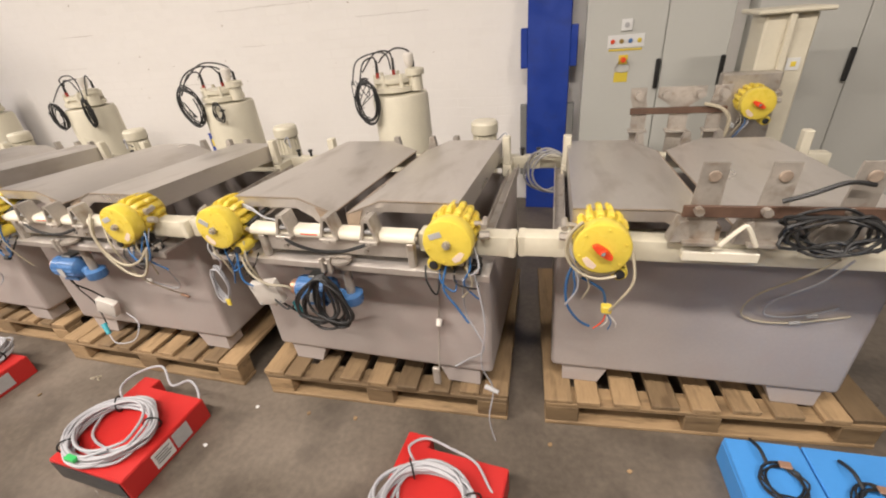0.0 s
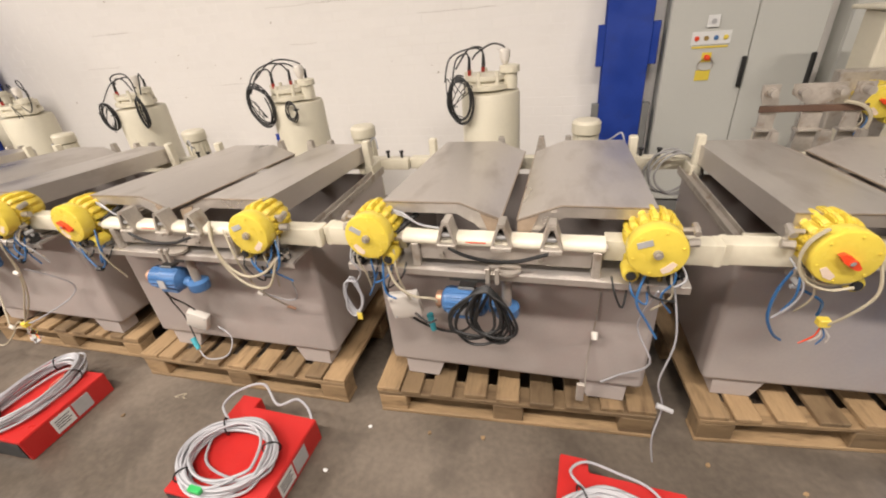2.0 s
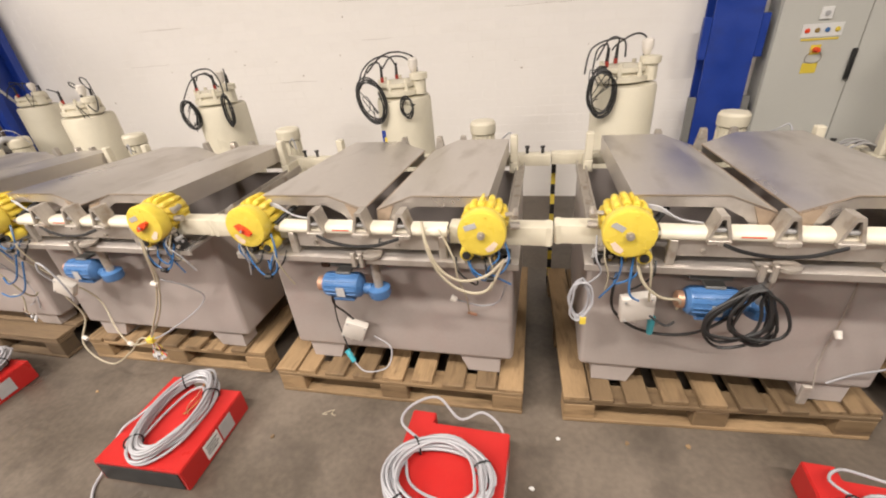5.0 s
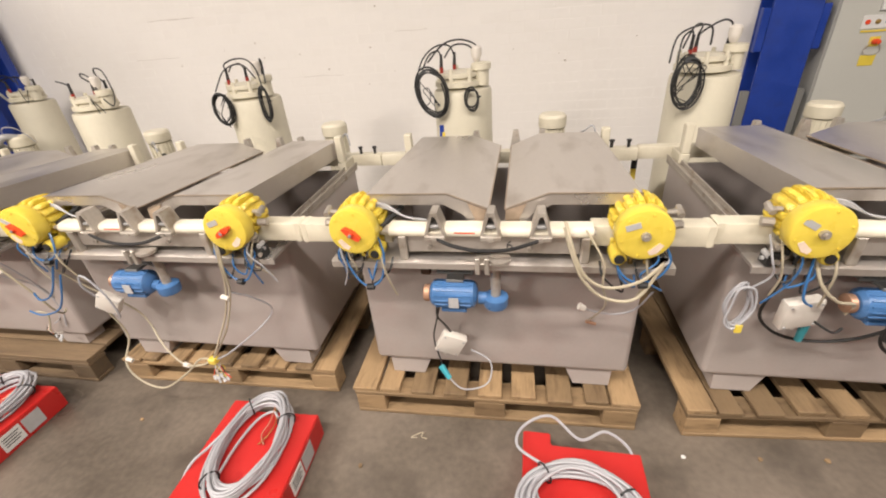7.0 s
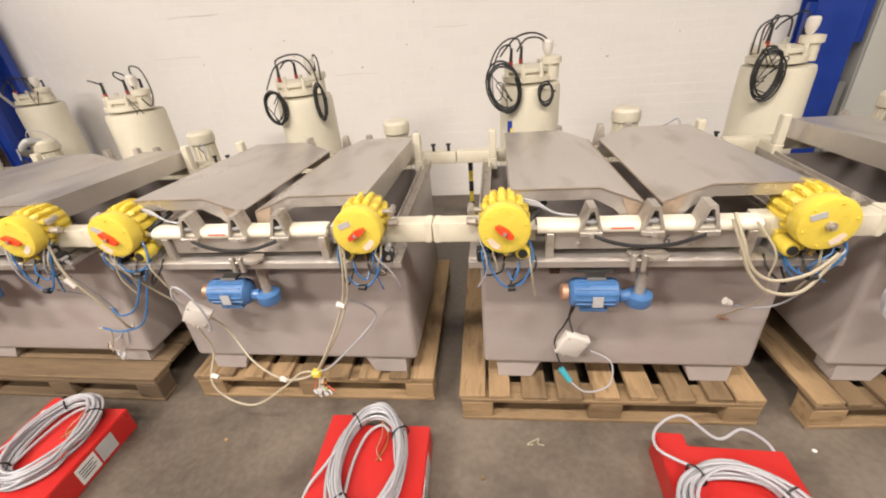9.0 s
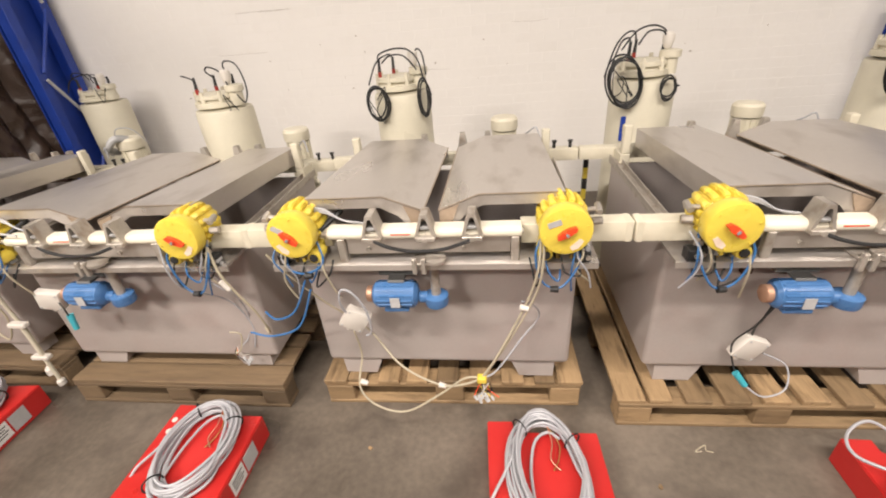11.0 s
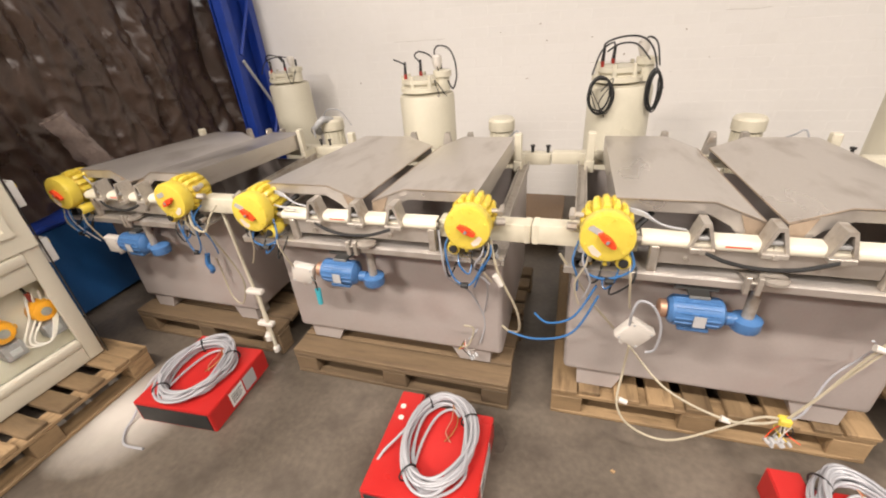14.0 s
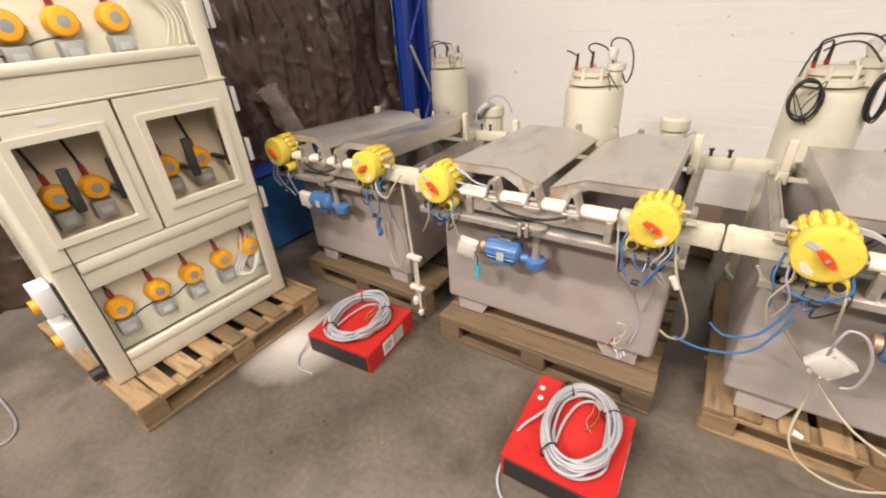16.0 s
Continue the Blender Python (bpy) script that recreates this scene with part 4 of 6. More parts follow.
# ---- red boxes with cable coils ----
def red_box(m, seed, coil_at, coil_r, coil_turn):
    rng = random.Random(seed)
    t = thing("red_control_box", m, "red sheet metal box with a coiled grey cable on top", "box", "red boxes on the floor")
    s = B()
    prism(s, [(-0.205, -0.22), (0.205, -0.22), (0.205, 0.185), (-0.105, 0.185), (-0.105, 0.235), (-0.205, 0.235)], "z", 0.0, 0.118)
    edges = [e for e in s.edges]
    bmesh.ops.bevel(s, geom=edges, offset=0.004, segments=2, affect="EDGES")
    part("housing", s, RED, t, "bright red folded housing")
    part("end_panel", box(B(), -0.19, 0.19, -0.2245, -0.2205, 0.012, 0.105, 0.001), BLACK, t, "black recessed end panel")
    part("paper_label", box(B(), 0.2055, 0.2075, -0.10, -0.01, 0.02, 0.10), LABEL, t, "white paper label")
    part("rating_plate", box(B(), 0.2055, 0.2075, 0.0, 0.08, 0.02, 0.10), LABEL_GREY, t, "silver rating plate")
    for k in range(4):
        part("print_bar", box(B(), 0.2076, 0.2082, -0.09, -0.03 + 0.01 * (k % 2), 0.04 + 0.013 * k, 0.045 + 0.013 * k), INK, t)
    for hx, hy in ((-0.165, 0.10), (-0.175, 0.155)) if seed == 81 else ():
        part("hole_plug", lathe(B(), [(0.004, 0.1185), (0.012, 0.1185), (0.012, 0.1205), (0.004, 0.121)], (hx, hy, 0), "z", 14), WHITE, t, "white hole plug")
    c = thing("cable_coil", m @ pose(coil_at[0], coil_at[1], 0.120, 0, 0, coil_turn), "coil of grey cable tied with black straps", "cable", "cable coils on the red boxes")
    b = B()
    a_, b_ = coil_r
    line = []
    for j in range(15):
        ra, rb = a_ * rng.uniform(0.74, 1.1), b_ * rng.uniform(0.78, 1.08)
        ox, oy = rng.uniform(-0.012, 0.012), rng.uniform(-0.012, 0.012)
        for i in range(10):
            q = i * math.pi / 5
            line.append((ox + ra * math.cos(q) + rng.uniform(-.005, .005), oy + rb * math.sin(q) + rng.uniform(-.005, .005), 0.008 + 0.0034 * (j + i / 10) + rng.uniform(-.002, .003)))
    hose(b, line, 0.0058, 6, 4)
    part("coiled_cable", b, GREY_CABLE, c)
    for q in (0.5, 2.2, 4.0):
        px, py = a_ * 0.93 * math.cos(q), b_ * 0.93 * math.sin(q)
        d = Vector((math.cos(q), math.sin(q), 0))
        part("tie_strap", hose(B(), [Vector((px, py, 0.03)) + d * 0.034 * math.cos(z) + Vector((0, 0, 0.033 * math.sin(z))) for z in [i * math.pi / 4 for i in range(8)]], 0.0035, 5, 3, True), BLACK, c, "black tie strap")
    if seed == 84:
        part("loose_end", hose(B(), [(-a_ * 0.5, b_ * 0.85, 0.04), (-a_ * 0.8, b_ + 0.04, 0.03), (-a_ * 0.5, b_ + 0.09, 0.03), (0.02, b_ + 0.08, 0.02), (0.12, b_ + 0.05, 0.02), (0.19, b_ - 0.02, 0.0), (0.255, b_ - 0.05, -0.07)], 0.005, 6), GREY_CABLE, c)
    elif seed == 83:
        part("terminal_plug", box(B(), -0.03, 0.025, -b_ * 1.02 - 0.012, -b_ * 1.02 + 0.012, 0.045, 0.065, 0.003), GREEN, c, "green terminal plug")
        part("loose_end", hose(B(), [(-a_ * 0.5, b_ * 0.85, 0.04), (-a_ * 1.05, b_ + 0.05, 0.03), (-a_ * 0.95, b_ + 0.13, 0.04), (-a_ * 0.4, b_ + 0.18, 0.05), (0.03, b_ + 0.12, 0.01), (0.12, b_ + 0.15, 0.03), (0.20, b_ + 0.11, 0.0), (0.22, b_ + 0.04, -0.06)], 0.0055, 6), GREY_CABLE, c)
    else:
        part("loose_end", hose(B(), [(-a_ * 0.9, b_ * 0.2, 0.04), (-a_ - 0.03, -b_ * 0.1, 0.025), (-0.20, -0.08, 0.012), (-0.232, -0.13, -0.04), (-0.245, -0.20, -0.10), (-0.235, -0.27, -0.112), (-0.18, -0.33, -0.112), (-0.08, -0.34, -0.112)], 0.0055, 6), GREY_CABLE, c)
    if seed in (83, 84):
        part("inner_strand", hose(B(), [(-a_ * 0.75, b_ * 0.5, 0.02), (-a_ * 0.55, -b_ * 0.1, 0.012), (-a_ * 0.2, -b_ * 0.35, 0.01), (a_ * 0.3, -b_ * 0.45, 0.012), (a_ * 0.8, -b_ * 0.5, 0.03)], 0.0056, 6), GREY_CABLE, c)
    else:
        for k in range(3):
            part("core_wire", hose(B(), [(0.03, b_ * 0.75, 0.03), (0.035 + 0.012 * k, b_ * 0.45, 0.022), (0.02 + 0.014 * k, b_ * 0.2, 0.012), (0.045 - 0.012 * k, b_ * 0.02, 0.006)], 0.0022, 5), (COPPER, DARK_RED, BRASS)[k], c, "bare core wire")
        part("inner_strand", hose(B(), [(-a_ * 0.5, -b_ * 0.6, 0.02), (-a_ * 0.45, 0.0, 0.014), (-a_ * 0.2, b_ * 0.5, 0.016), (a_ * 0.2, b_ * 0.66, 0.022), (a_ * 0.5, b_ * 0.5, 0.03)], 0.0056, 6), GREY_CABLE, c)
    return t


RED_BOXES = [(-5.225, -0.12, 4, (-0.01, -0.01), (0.15, 0.20), 4), (-4.015, -0.24, 1, (0.02, 0.02), (0.13, 0.215), 4), (-2.655, -0.265, 2, (0.0, 0.02), (0.13, 0.22), 4),
             (-1.418, -0.295, -1, (-0.03, -0.06), (0.185, 0.15), 0), (-0.02, -0.315, -3, (-0.03, -0.04), (0.17, 0.15), 0)]
for i, (x, y, turn, at, rr, ct) in enumerate(RED_BOXES):
    red_box(pose(x, y, 0, 0, 0, turn), 80 + i, at, rr, ct)

# ---- front cables and small fittings of each tank ----
def jbox(parent, x, y, z, tilt, size=0.045):
    b = part("junction_box", box(B(), -size, size, -0.018, 0.018, -size, size, 0.005, 2), WHITE, parent, "white plastic junction box")
    b.location, b.rotation_euler = (x, y, z), (radians(8), radians(tilt), radians(10))
    for sx, sz in ((-1, -1), (-1, 1), (1, -1), (1, 1)):
        part("screw", rod(B(), (sx * size * 0.78, -0.021, sz * size * 0.78), (sx * size * 0.78, -0.0175, sz * size * 0.78), 0.004, seg=6), LABEL_GREY, b)
    part("gland", rod(B(), (0, 0, -size - 0.018), (0, 0, -size), 0.009, seg=8), WHITE, b)
    return b


def cable(parent, points, mat=None, r=0.0048, label="", name="cable"):
    return part(name, hose(B(), points, r * 0.82, 6, 6), mat or CREAM_CABLE, parent, label)


def plug(parent, p, q, mat, r=0.011, label="", name="plug"):
    return part(name, rod(B(), p, q, r, r * 0.8, 10), mat, parent, label)


def blue_loop(parent, x, side, deep=0.14):
    cable(parent, [(x + side * 0.06, 0.03, 0.90), (x + side * 0.085, 0.0, 0.84), (x + side * 0.06, 0.0, 0.93 - 0.09 - deep), (x, 0.0, 0.93 - 0.11 - deep), (x - side * 0.05, 0.01, 0.80), (x - side * 0.05, 0.04, 0.86)], BLUE_HOSE, 0.0046, "blue air hose loop", "hose")
    plug(parent, (x + side * 0.01, -0.004, 0.93 - 0.115 - deep), (x + side * 0.035, -0.004, 0.93 - 0.115 - deep), BLACK, 0.012, "black hose joint", "hose_joint")


def wire_ends(parent, x, y, z, seed):
    rg = random.Random(seed)
    for k in range(5):
        m = (RED_KNOB, WHITE, BLACK, WHITE, YELLOW)[k]
        cable(parent, [(x, y, z), (x + rg.uniform(-.02, .02), y + rg.uniform(-.015, .015), z - 0.035), (x + rg.uniform(-.05, .05), y + rg.uniform(-.02, .02), z - rg.uniform(0.05, 0.09))], m, 0.0022, "bare wire end", "wire_end")
        ex, ez = x + rg.uniform(-.045, .045), z - rg.uniform(0.06, 0.1)
        plug(parent, (ex, y, ez), (ex + 0.012, y - 0.01, ez - 0.012), LABEL_GREY, 0.006, "small metal connector", "connector")


def lid_wires(parent, x, seed):
    rg = random.Random(seed)
    for k in range(4):
        cable(parent, [(x - 0.02, 0.10, 0.965 + 0.006 * k), (x + 0.06, 0.08, 0.968 + 0.004 * k), (x + 0.12, 0.07, 0.945), (x + 0.16 + 0.01 * k, 0.075, 0.93)], GREY_CABLE, 0.004, "grey lead")
    part("sensor_tube", rod(B(), (x + 0.03, 0.06, 0.905), (x + 0.10, 0.13, 0.955), 0.010, seg=10), BLACK, parent, "dark sensor tube")


t1, t2, t3, t4, t5 = TANKS
# every tank
for k, t in enumerate(TANKS):
    lid_wires(t, -0.40, k)
    rg = random.Random(500 + k)
    for x in (-0.5, 0.5):
        vb = part("valve_block", box(B(), x - 0.018, x + 0.018, 0.02, 0.06, 0.80, 0.84, 0.003), BLACK, t, "small black valve block")
        plug(t, (x - 0.012, 0.035, 0.78), (x - 0.012, 0.035, 0.80), STEEL_RAW, 0.007, "", "nipple")
        plug(t, (x + 0.008, 0.01, 0.82), (x + 0.008, 0.02, 0.82), STEEL_RAW, 0.008, "", "nipple")
        sx = 1 if x < 0 else -1
        for q in range(3):
            ax = x + sx * (0.035 + 0.045 * q)
            az = 0.80 + rg.uniform(0.0, 0.03)
            part("solenoid", box(B(), ax - 0.013, ax + 0.013, 0.035, 0.07, az, az + 0.036, 0.003), (BLACK, DETECTOR_GREY, CABINET_DARK)[q], t, "dark solenoid block")
            plug(t, (ax, 0.05, az - 0.024), (ax, 0.05, az), BRASS, 0.008, "brass fitting", "fitting")
            plug(t, (ax - 0.004, 0.022, az + 0.016), (ax - 0.004, 0.035, az + 0.016), (STEEL_RAW, YELLOW, BLUE_HOSE)[q], 0.007, "", "nipple")
        for q in range(3):
            ax = x + sx * (0.02 + 0.05 * q)
            cable(t, [(ax, 0.05, 0.79), (ax + rg.uniform(-.03, .03), 0.015, 0.755 - 0.02 * q), (ax + sx * 0.04, 0.01, 0.77), (ax + sx * 0.05, 0.04, 0.81)], (BLACK, BLUE_HOSE, BLACK)[q], 0.0042, "thin air line", "air_line")
    part("anchor_hole", rod(B(), (-0.33, 0.165, 0.70), (-0.33, 0.169, 0.70), 0.012, seg=10), BLACK, t)
    part("red_mark", box(B(), -0.115, -0.05, 0.0318, 0.0328, 0.9035, 0.9075), RED_KNOB, t, "red painted line on the roller")
    cable(t, [(-0.36, 0.02, 0.87), (-0.35, -0.005, 0.80), (-0.34, 0.01, 0.72), (-0.33, 0.03, 0.66)], CREAM_CABLE, 0.0045, "cream lead")

# tank one
blue_loop(t1, 0.43, 1), blue_loop(t1, -0.43, -1, 0.10)
jbox(t1, -0.30, 0.05, 0.64, 8)
cable(t1, [(0.47, 0.02, 0.88), (0.53, -0.02, 0.82), (0.60, -0.02, 0.80), (0.64, 0.0, 0.86), (0.66, 0.04, 0.90)], CREAM_CABLE, 0.006, "cream cable loop")
cable(t1, [(0.50, 0.03, 0.80), (0.51, 0.10, 0.60), (0.54, 0.12, 0.44), (0.50, 0.10, 0.32), (0.40, 0.12, 0.34), (0.36, 0.14, 0.48), (0.37, 0.13, 0.56)], CREAM_CABLE, 0.006, "cream cable loop")
part("flex_bundle", hose(B(), [(0.36, 0.10, 0.60), (0.35, 0.09, 0.55), (0.37, 0.09, 0.52), (0.345, 0.10, 0.50)], 0.014, 8), BLUE_HOSE, t1, "blue bundled hose ends")
part("drop_pipe", hose(B(), [(0.60, 0.10, 0.84), (0.605, 0.11, 0.55), (0.61, 0.12, 0.30), (0.61, 0.11, 0.10)], 0.009, 8), CREAM, t1, "cream drop pipe")
part("drop_pipe", rod(B(), (0.66, 0.09, 0.42), (0.66, 0.09, 0.06), 0.010, seg=10), CREAM, t1, "cream drop pipe")
for z in (0.40, 0.20):
    part("pipe_clip", box(B(), 0.585, 0.70, 0.075, 0.11, z, z + 0.025, 0.006), WHITE, t1, "white pipe clip")
part("pipe_end", lathe(B(), [(0.012, 0.09), (0.028, 0.09), (0.028, 0.12), (0.016, 0.135)], (0.61, 0.11, 0), "z", 14), WHITE, t1, "white pipe end cap")
part("pipe_end", lathe(B(), [(0.008, 0.03), (0.02, 0.03), (0.02, 0.055), (0.012, 0.065)], (0.66, 0.09, 0), "z", 14), WHITE, t1, "white pipe end cap")

part("flex_hose", hose(B(), [(0.40, 1.22, 0.90), (0.42, 1.15, 0.93), (0.47, 1.12, 0.97), (0.52, 1.14, 1.0), (0.55, 1.2, 0.98)], 0.022, 10), LABEL_GREY, t1, "grey corrugated hose")
cable(t1, [(0.5, 1.15, 0.98), (0.58, 1.12, 1.06), (0.68, 1.15, 1.05), (0.72, 1.2, 0.95)], GREY_CABLE, 0.004, "thin grey cable")

# tank two
blue_loop(t2, 0.43, -1, 0.12), blue_loop(t2, -0.43, 1, 0.04)
jbox(t2, -0.31, 0.05, 0.63, 14)
plug(t2, (-0.255, 0.04, 0.56), (-0.25, 0.03, 0.49), TEAL, 0.013, "teal plug")
cable(t2, [(-0.27, 0.04, 0.62), (-0.25, 0.03, 0.60), (-0.25, 0.03, 0.56)], BLACK, 0.004, "black lead")
cable(t2, [(-0.36, 0.05, 0.94), (-0.32, 0.03, 0.945), (-0.28, 0.03, 0.94), (-0.25, 0.03, 0.935)], LABEL_GREY, 0.005, "grey rod")
cable(t2, [(0.32, 0.02, 0.90), (0.335, -0.01, 0.80), (0.345, 0.02, 0.70), (0.39, 0.15, 0.55), (0.44, 0.17, 0.40), (0.42, 0.16, 0.28)], GREY_CABLE, 0.004, "grey cable hanging down the tank")
cable(t2, [(0.46, 0.02, 0.80), (0.47, 0.10, 0.62), (0.44, 0.17, 0.45), (0.40, 0.17, 0.33), (0.37, 0.15, 0.30)], GREY_CABLE, 0.004, "grey cable")
cable(t2, [(0.50, 0.02, 0.88), (0.53, 0.0, 0.76), (0.59, 0.02, 0.60), (0.60, 0.05, 0.48), (0.56, 0.10, 0.42), (0.52, 0.14, 0.41)], CREAM_CABLE, 0.006, "cream cable looped beside the tank")
cable(t2, [(0.36, 0.12, 0.40), (0.40, 0.13, 0.38), (0.38, 0.12, 0.30), (0.35, 0.12, 0.28)], CREAM_CABLE, 0.005, "cream cable")
wire_ends(t2, 0.36, 0.13, 0.31, 41)
plug(t2, (0.52, 0.0, 0.75), (0.54, 0.0, 0.71), WHITE, 0.013, "white connector", "connector")

# tank three
blue_loop(t3, 0.43, -1, 0.10), blue_loop(t3, -0.43, 1, 0.04)
jbox(t3, -0.30, 0.045, 0.55, 34, 0.046)
cable(t3, [(-0.32, 0.03, 0.58), (-0.325, 0.0, 0.66), (-0.31, 0.0, 0.71), (-0.27, -0.005, 0.70), (-0.235, 0.0, 0.62), (-0.235, 0.01, 0.52), (-0.26, 0.02, 0.49)], GREY_CABLE, 0.0052, "grey cable loop")
cable(t3, [(-0.44, 0.02, 0.74), (-0.50, 0.0, 0.62), (-0.58, 0.0, 0.58), (-0.63, 0.02, 0.60)], BLUE_HOSE, 0.0048, "blue air hose", "hose")
cable(t3, [(-0.43, 0.02, 0.70), (-0.50, 0.0, 0.55), (-0.62, 0.0, 0.50), (-0.72, 0.02, 0.50)], BLUE_HOSE, 0.0048, "blue air hose", "hose")
cable(t3, [(-0.56, 0.03, 0.84), (-0.50, 0.04, 0.74), (-0.42, 0.08, 0.60), (-0.30, 0.14, 0.42), (-0.16, 0.06, 0.30), (0.0, -0.02, 0.285), (0.10, -0.03, 0.30), (0.165, -0.03, 0.335)], CREAM_CABLE, 0.0052, "long cream cable")
cable(t3, [(-0.31, 0.03, 0.50), (-0.31, 0.05, 0.36), (-0.32, -0.01, 0.25), (-0.26, -0.03, 0.17), (-0.14, -0.04, 0.15), (0.0, -0.03, 0.24), (0.10, -0.03, 0.33), (0.165, -0.03, 0.335)], CREAM_CABLE, 0.0052, "long cream cable")
cable(t3, [(0.36, 0.0, 0.92), (0.355, -0.01, 0.80), (0.33, 0.0, 0.68), (0.28, 0.0, 0.55), (0.22, -0.02, 0.43), (0.165, -0.03, 0.335)], CREAM_CABLE, 0.0052, "long cream cable")
cable(t3, [(0.37, 0.0, 0.90), (0.365, -0.015, 0.78), (0.34, 0.0, 0.66), (0.26, 0.0, 0.48), (0.17, -0.03, 0.34)], CREAM_CABLE, 0.005, "long cream cable")
cable(t3, [(0.31, 0.03, 0.64), (0.36, 0.08, 0.58), (0.38, 0.14, 0.48), (0.32, 0.12, 0.40), (0.22, 0.0, 0.345), (0.165, -0.03, 0.335)], GREY_CABLE, 0.0045, "grey cable")
part("tape", box(B(), 0.148, 0.182, -0.045, -0.015, 0.318, 0.345, 0.004), YELLOW, t3, "yellow tape round the cables")
wire_ends(t3, 0.17, -0.03, 0.32, 43), wire_ends(t3, 0.19, -0.03, 0.31, 44)
for p in ((0.30, 0.0, 0.64), (0.0, -0.02, 0.285), (-0.315, 0.0, 0.27)):
    plug(t3, p, (p[0] + 0.028, p[1] - 0.004, p[2] - 0.006), WHITE, 0.011, "white cable joint", "connector")

# tank four
blue_loop(t4, -0.43, 1, 0.10), blue_loop(t4, 0.43, 1, 0.06)
for dz in (0.0, 0.02):
    cable(t4, [(0.22, 0.04, 0.945 - dz), (0.24, 0.0, 0.88 - dz), (0.28, -0.01, 0.79 - dz), (0.35, -0.01, 0.745 - dz * 2), (0.44, -0.01, 0.77 - dz * 3), (0.50, 0.0, 0.83)], CREAM_CABLE, 0.0065, "cream cable loop")
cable(t4, [(0.28, 0.03, 0.92), (0.33, -0.01, 0.84), (0.34, 0.0, 0.75), (0.36, 0.02, 0.66), (0.35, 0.10, 0.55), (0.34, 0.16, 0.48)], CREAM_CABLE, 0.004, "thin cream cable")
cable(t4, [(0.30, 0.08, 0.60), (0.34, 0.10, 0.57), (0.41, 0.10, 0.56), (0.47, 0.08, 0.60), (0.50, 0.04, 0.70)], GREY_CABLE, 0.004, "grey cable")
plug(t4, (0.29, 0.08, 0.605), (0.31, 0.08, 0.595), WHITE, 0.013, "white connector", "connector")
plug(t4, (0.335, 0.16, 0.475), (0.37, 0.165, 0.46), COPPER, 0.007, "copper wire end", "connector")
cable(t4, [(-0.20, 0.06, 0.60), (-0.205, 0.07, 0.54), (-0.19, 0.11, 0.47), (-0.17, 0.14, 0.40)], BLACK, 0.005, "black lead")
cable(t4, [(-0.19, 0.06, 0.60), (-0.215, 0.08, 0.50), (-0.24, 0.12, 0.38), (-0.21, 0.10, 0.26)], BLACK, 0.004, "black lead")
jbox(t4, -0.175, 0.13, 0.36, 25, 0.05)
plug(t4, (-0.215, 0.09, 0.27), (-0.18, 0.07, 0.225), TEAL, 0.013, "teal plug")
cable(t4, [(-0.18, 0.07, 0.225), (-0.12, 0.05, 0.19), (-0.03, 0.08, 0.20), (-0.02, 0.13, 0.27), (-0.10, 0.15, 0.31)], GREY_CABLE, 0.004, "thin grey cable")
part("hook", box(B(), -0.27, -0.235, 0.145, 0.168, 0.67, 0.73, 0.003), RUST, t4, "small rusty hook")

# tank five
jbox(t5, -0.36, 0.05, 0.62, -6, 0.055)
for k in range(9):
    rg = random.Random(700 + k)
    ox, oz, rx, rz = rg.uniform(-0.03, 0.03), rg.uniform(-0.02, 0.01), rg.uniform(0.045, 0.085), rg.uniform(0.07, 0.12)
    top = 0.765
    part("cable_coil", hose(B(), [(-0.050 + ox * (1 - math.sin(q)) + rx * math.cos(q) * (1.0 - 0.45 * math.sin(q)) + rg.uniform(-.008, .008), -0.004 - 0.007 * (k % 5), top - rz + rz * math.sin(q) + oz * (1 - math.sin(q))) for q in [j * math.pi / 6 for j in range(12)]], 0.0052, 6, 4, True), BLACK, t5, "black cable looped over the motor")
cable(t5, [(-0.43, 0.03, 0.84), (-0.44, 0.06, 0.70), (-0.42, 0.12, 0.55), (-0.34, 0.14, 0.46), (-0.24, 0.13, 0.44), (-0.15, 0.08, 0.50), (-0.09, 0.02, 0.62), (-0.04, -0.01, 0.74)], BLACK, 0.0065, "long black cable")
cable(t5, [(-0.32, 0.03, 0.60), (-0.27, 0.02, 0.57), (-0.24, 0.03, 0.58)], BLACK, 0.005, "black lead")
cable(t5, [(-0.40, 0.03, 0.86), (-0.37, 0.0, 0.76), (-0.31, 0.0, 0.70), (-0.24, 0.03, 0.67), (-0.235, 0.05, 0.62)], CREAM_CABLE, 0.006, "cream cable")
plug(t5, (-0.29, 0.10, 0.54), (-0.285, 0.11, 0.46), TEAL, 0.014, "teal plug")
for k in range(5):
    rg = random.Random(760 + k)
    part("cable_coil", hose(B(), [(-0.55 + (0.03 + rg.uniform(-.008, .01)) * math.cos(q) + rg.uniform(-.004, .004), 0.03 - 0.005 * k, 0.66 + (0.08 + rg.uniform(-.015, .012)) * math.sin(q)) for q in [j * math.pi / 4 for j in range(8)]], 0.0035, 6, 4, True), GREY_CABLE, t5, "pale cable coil hanging")
part("tag", box(B(), -0.545, -0.525, 0.005, 0.011, 0.562, 0.592, 0.001), YELLOW, t5, "yellow tag")
cable(t5, [(0.50, 0.02, 0.80), (0.53, 0.0, 0.62), (0.51, 0.0, 0.44), (0.545, 0.02, 0.30), (0.53, 0.0, 0.16), (0.55, 0.0, 0.03)], GREY_CABLE, 0.0036, "thin grey cable hanging to the floor")
cable(t5, [(0.46, 0.02, 0.78), (0.44, 0.10, 0.58), (0.50, 0.10, 0.42), (0.42, 0.15, 0.30), (0.36, 0.16, 0.24)], GREY_CABLE, 0.0045, "grey cable")
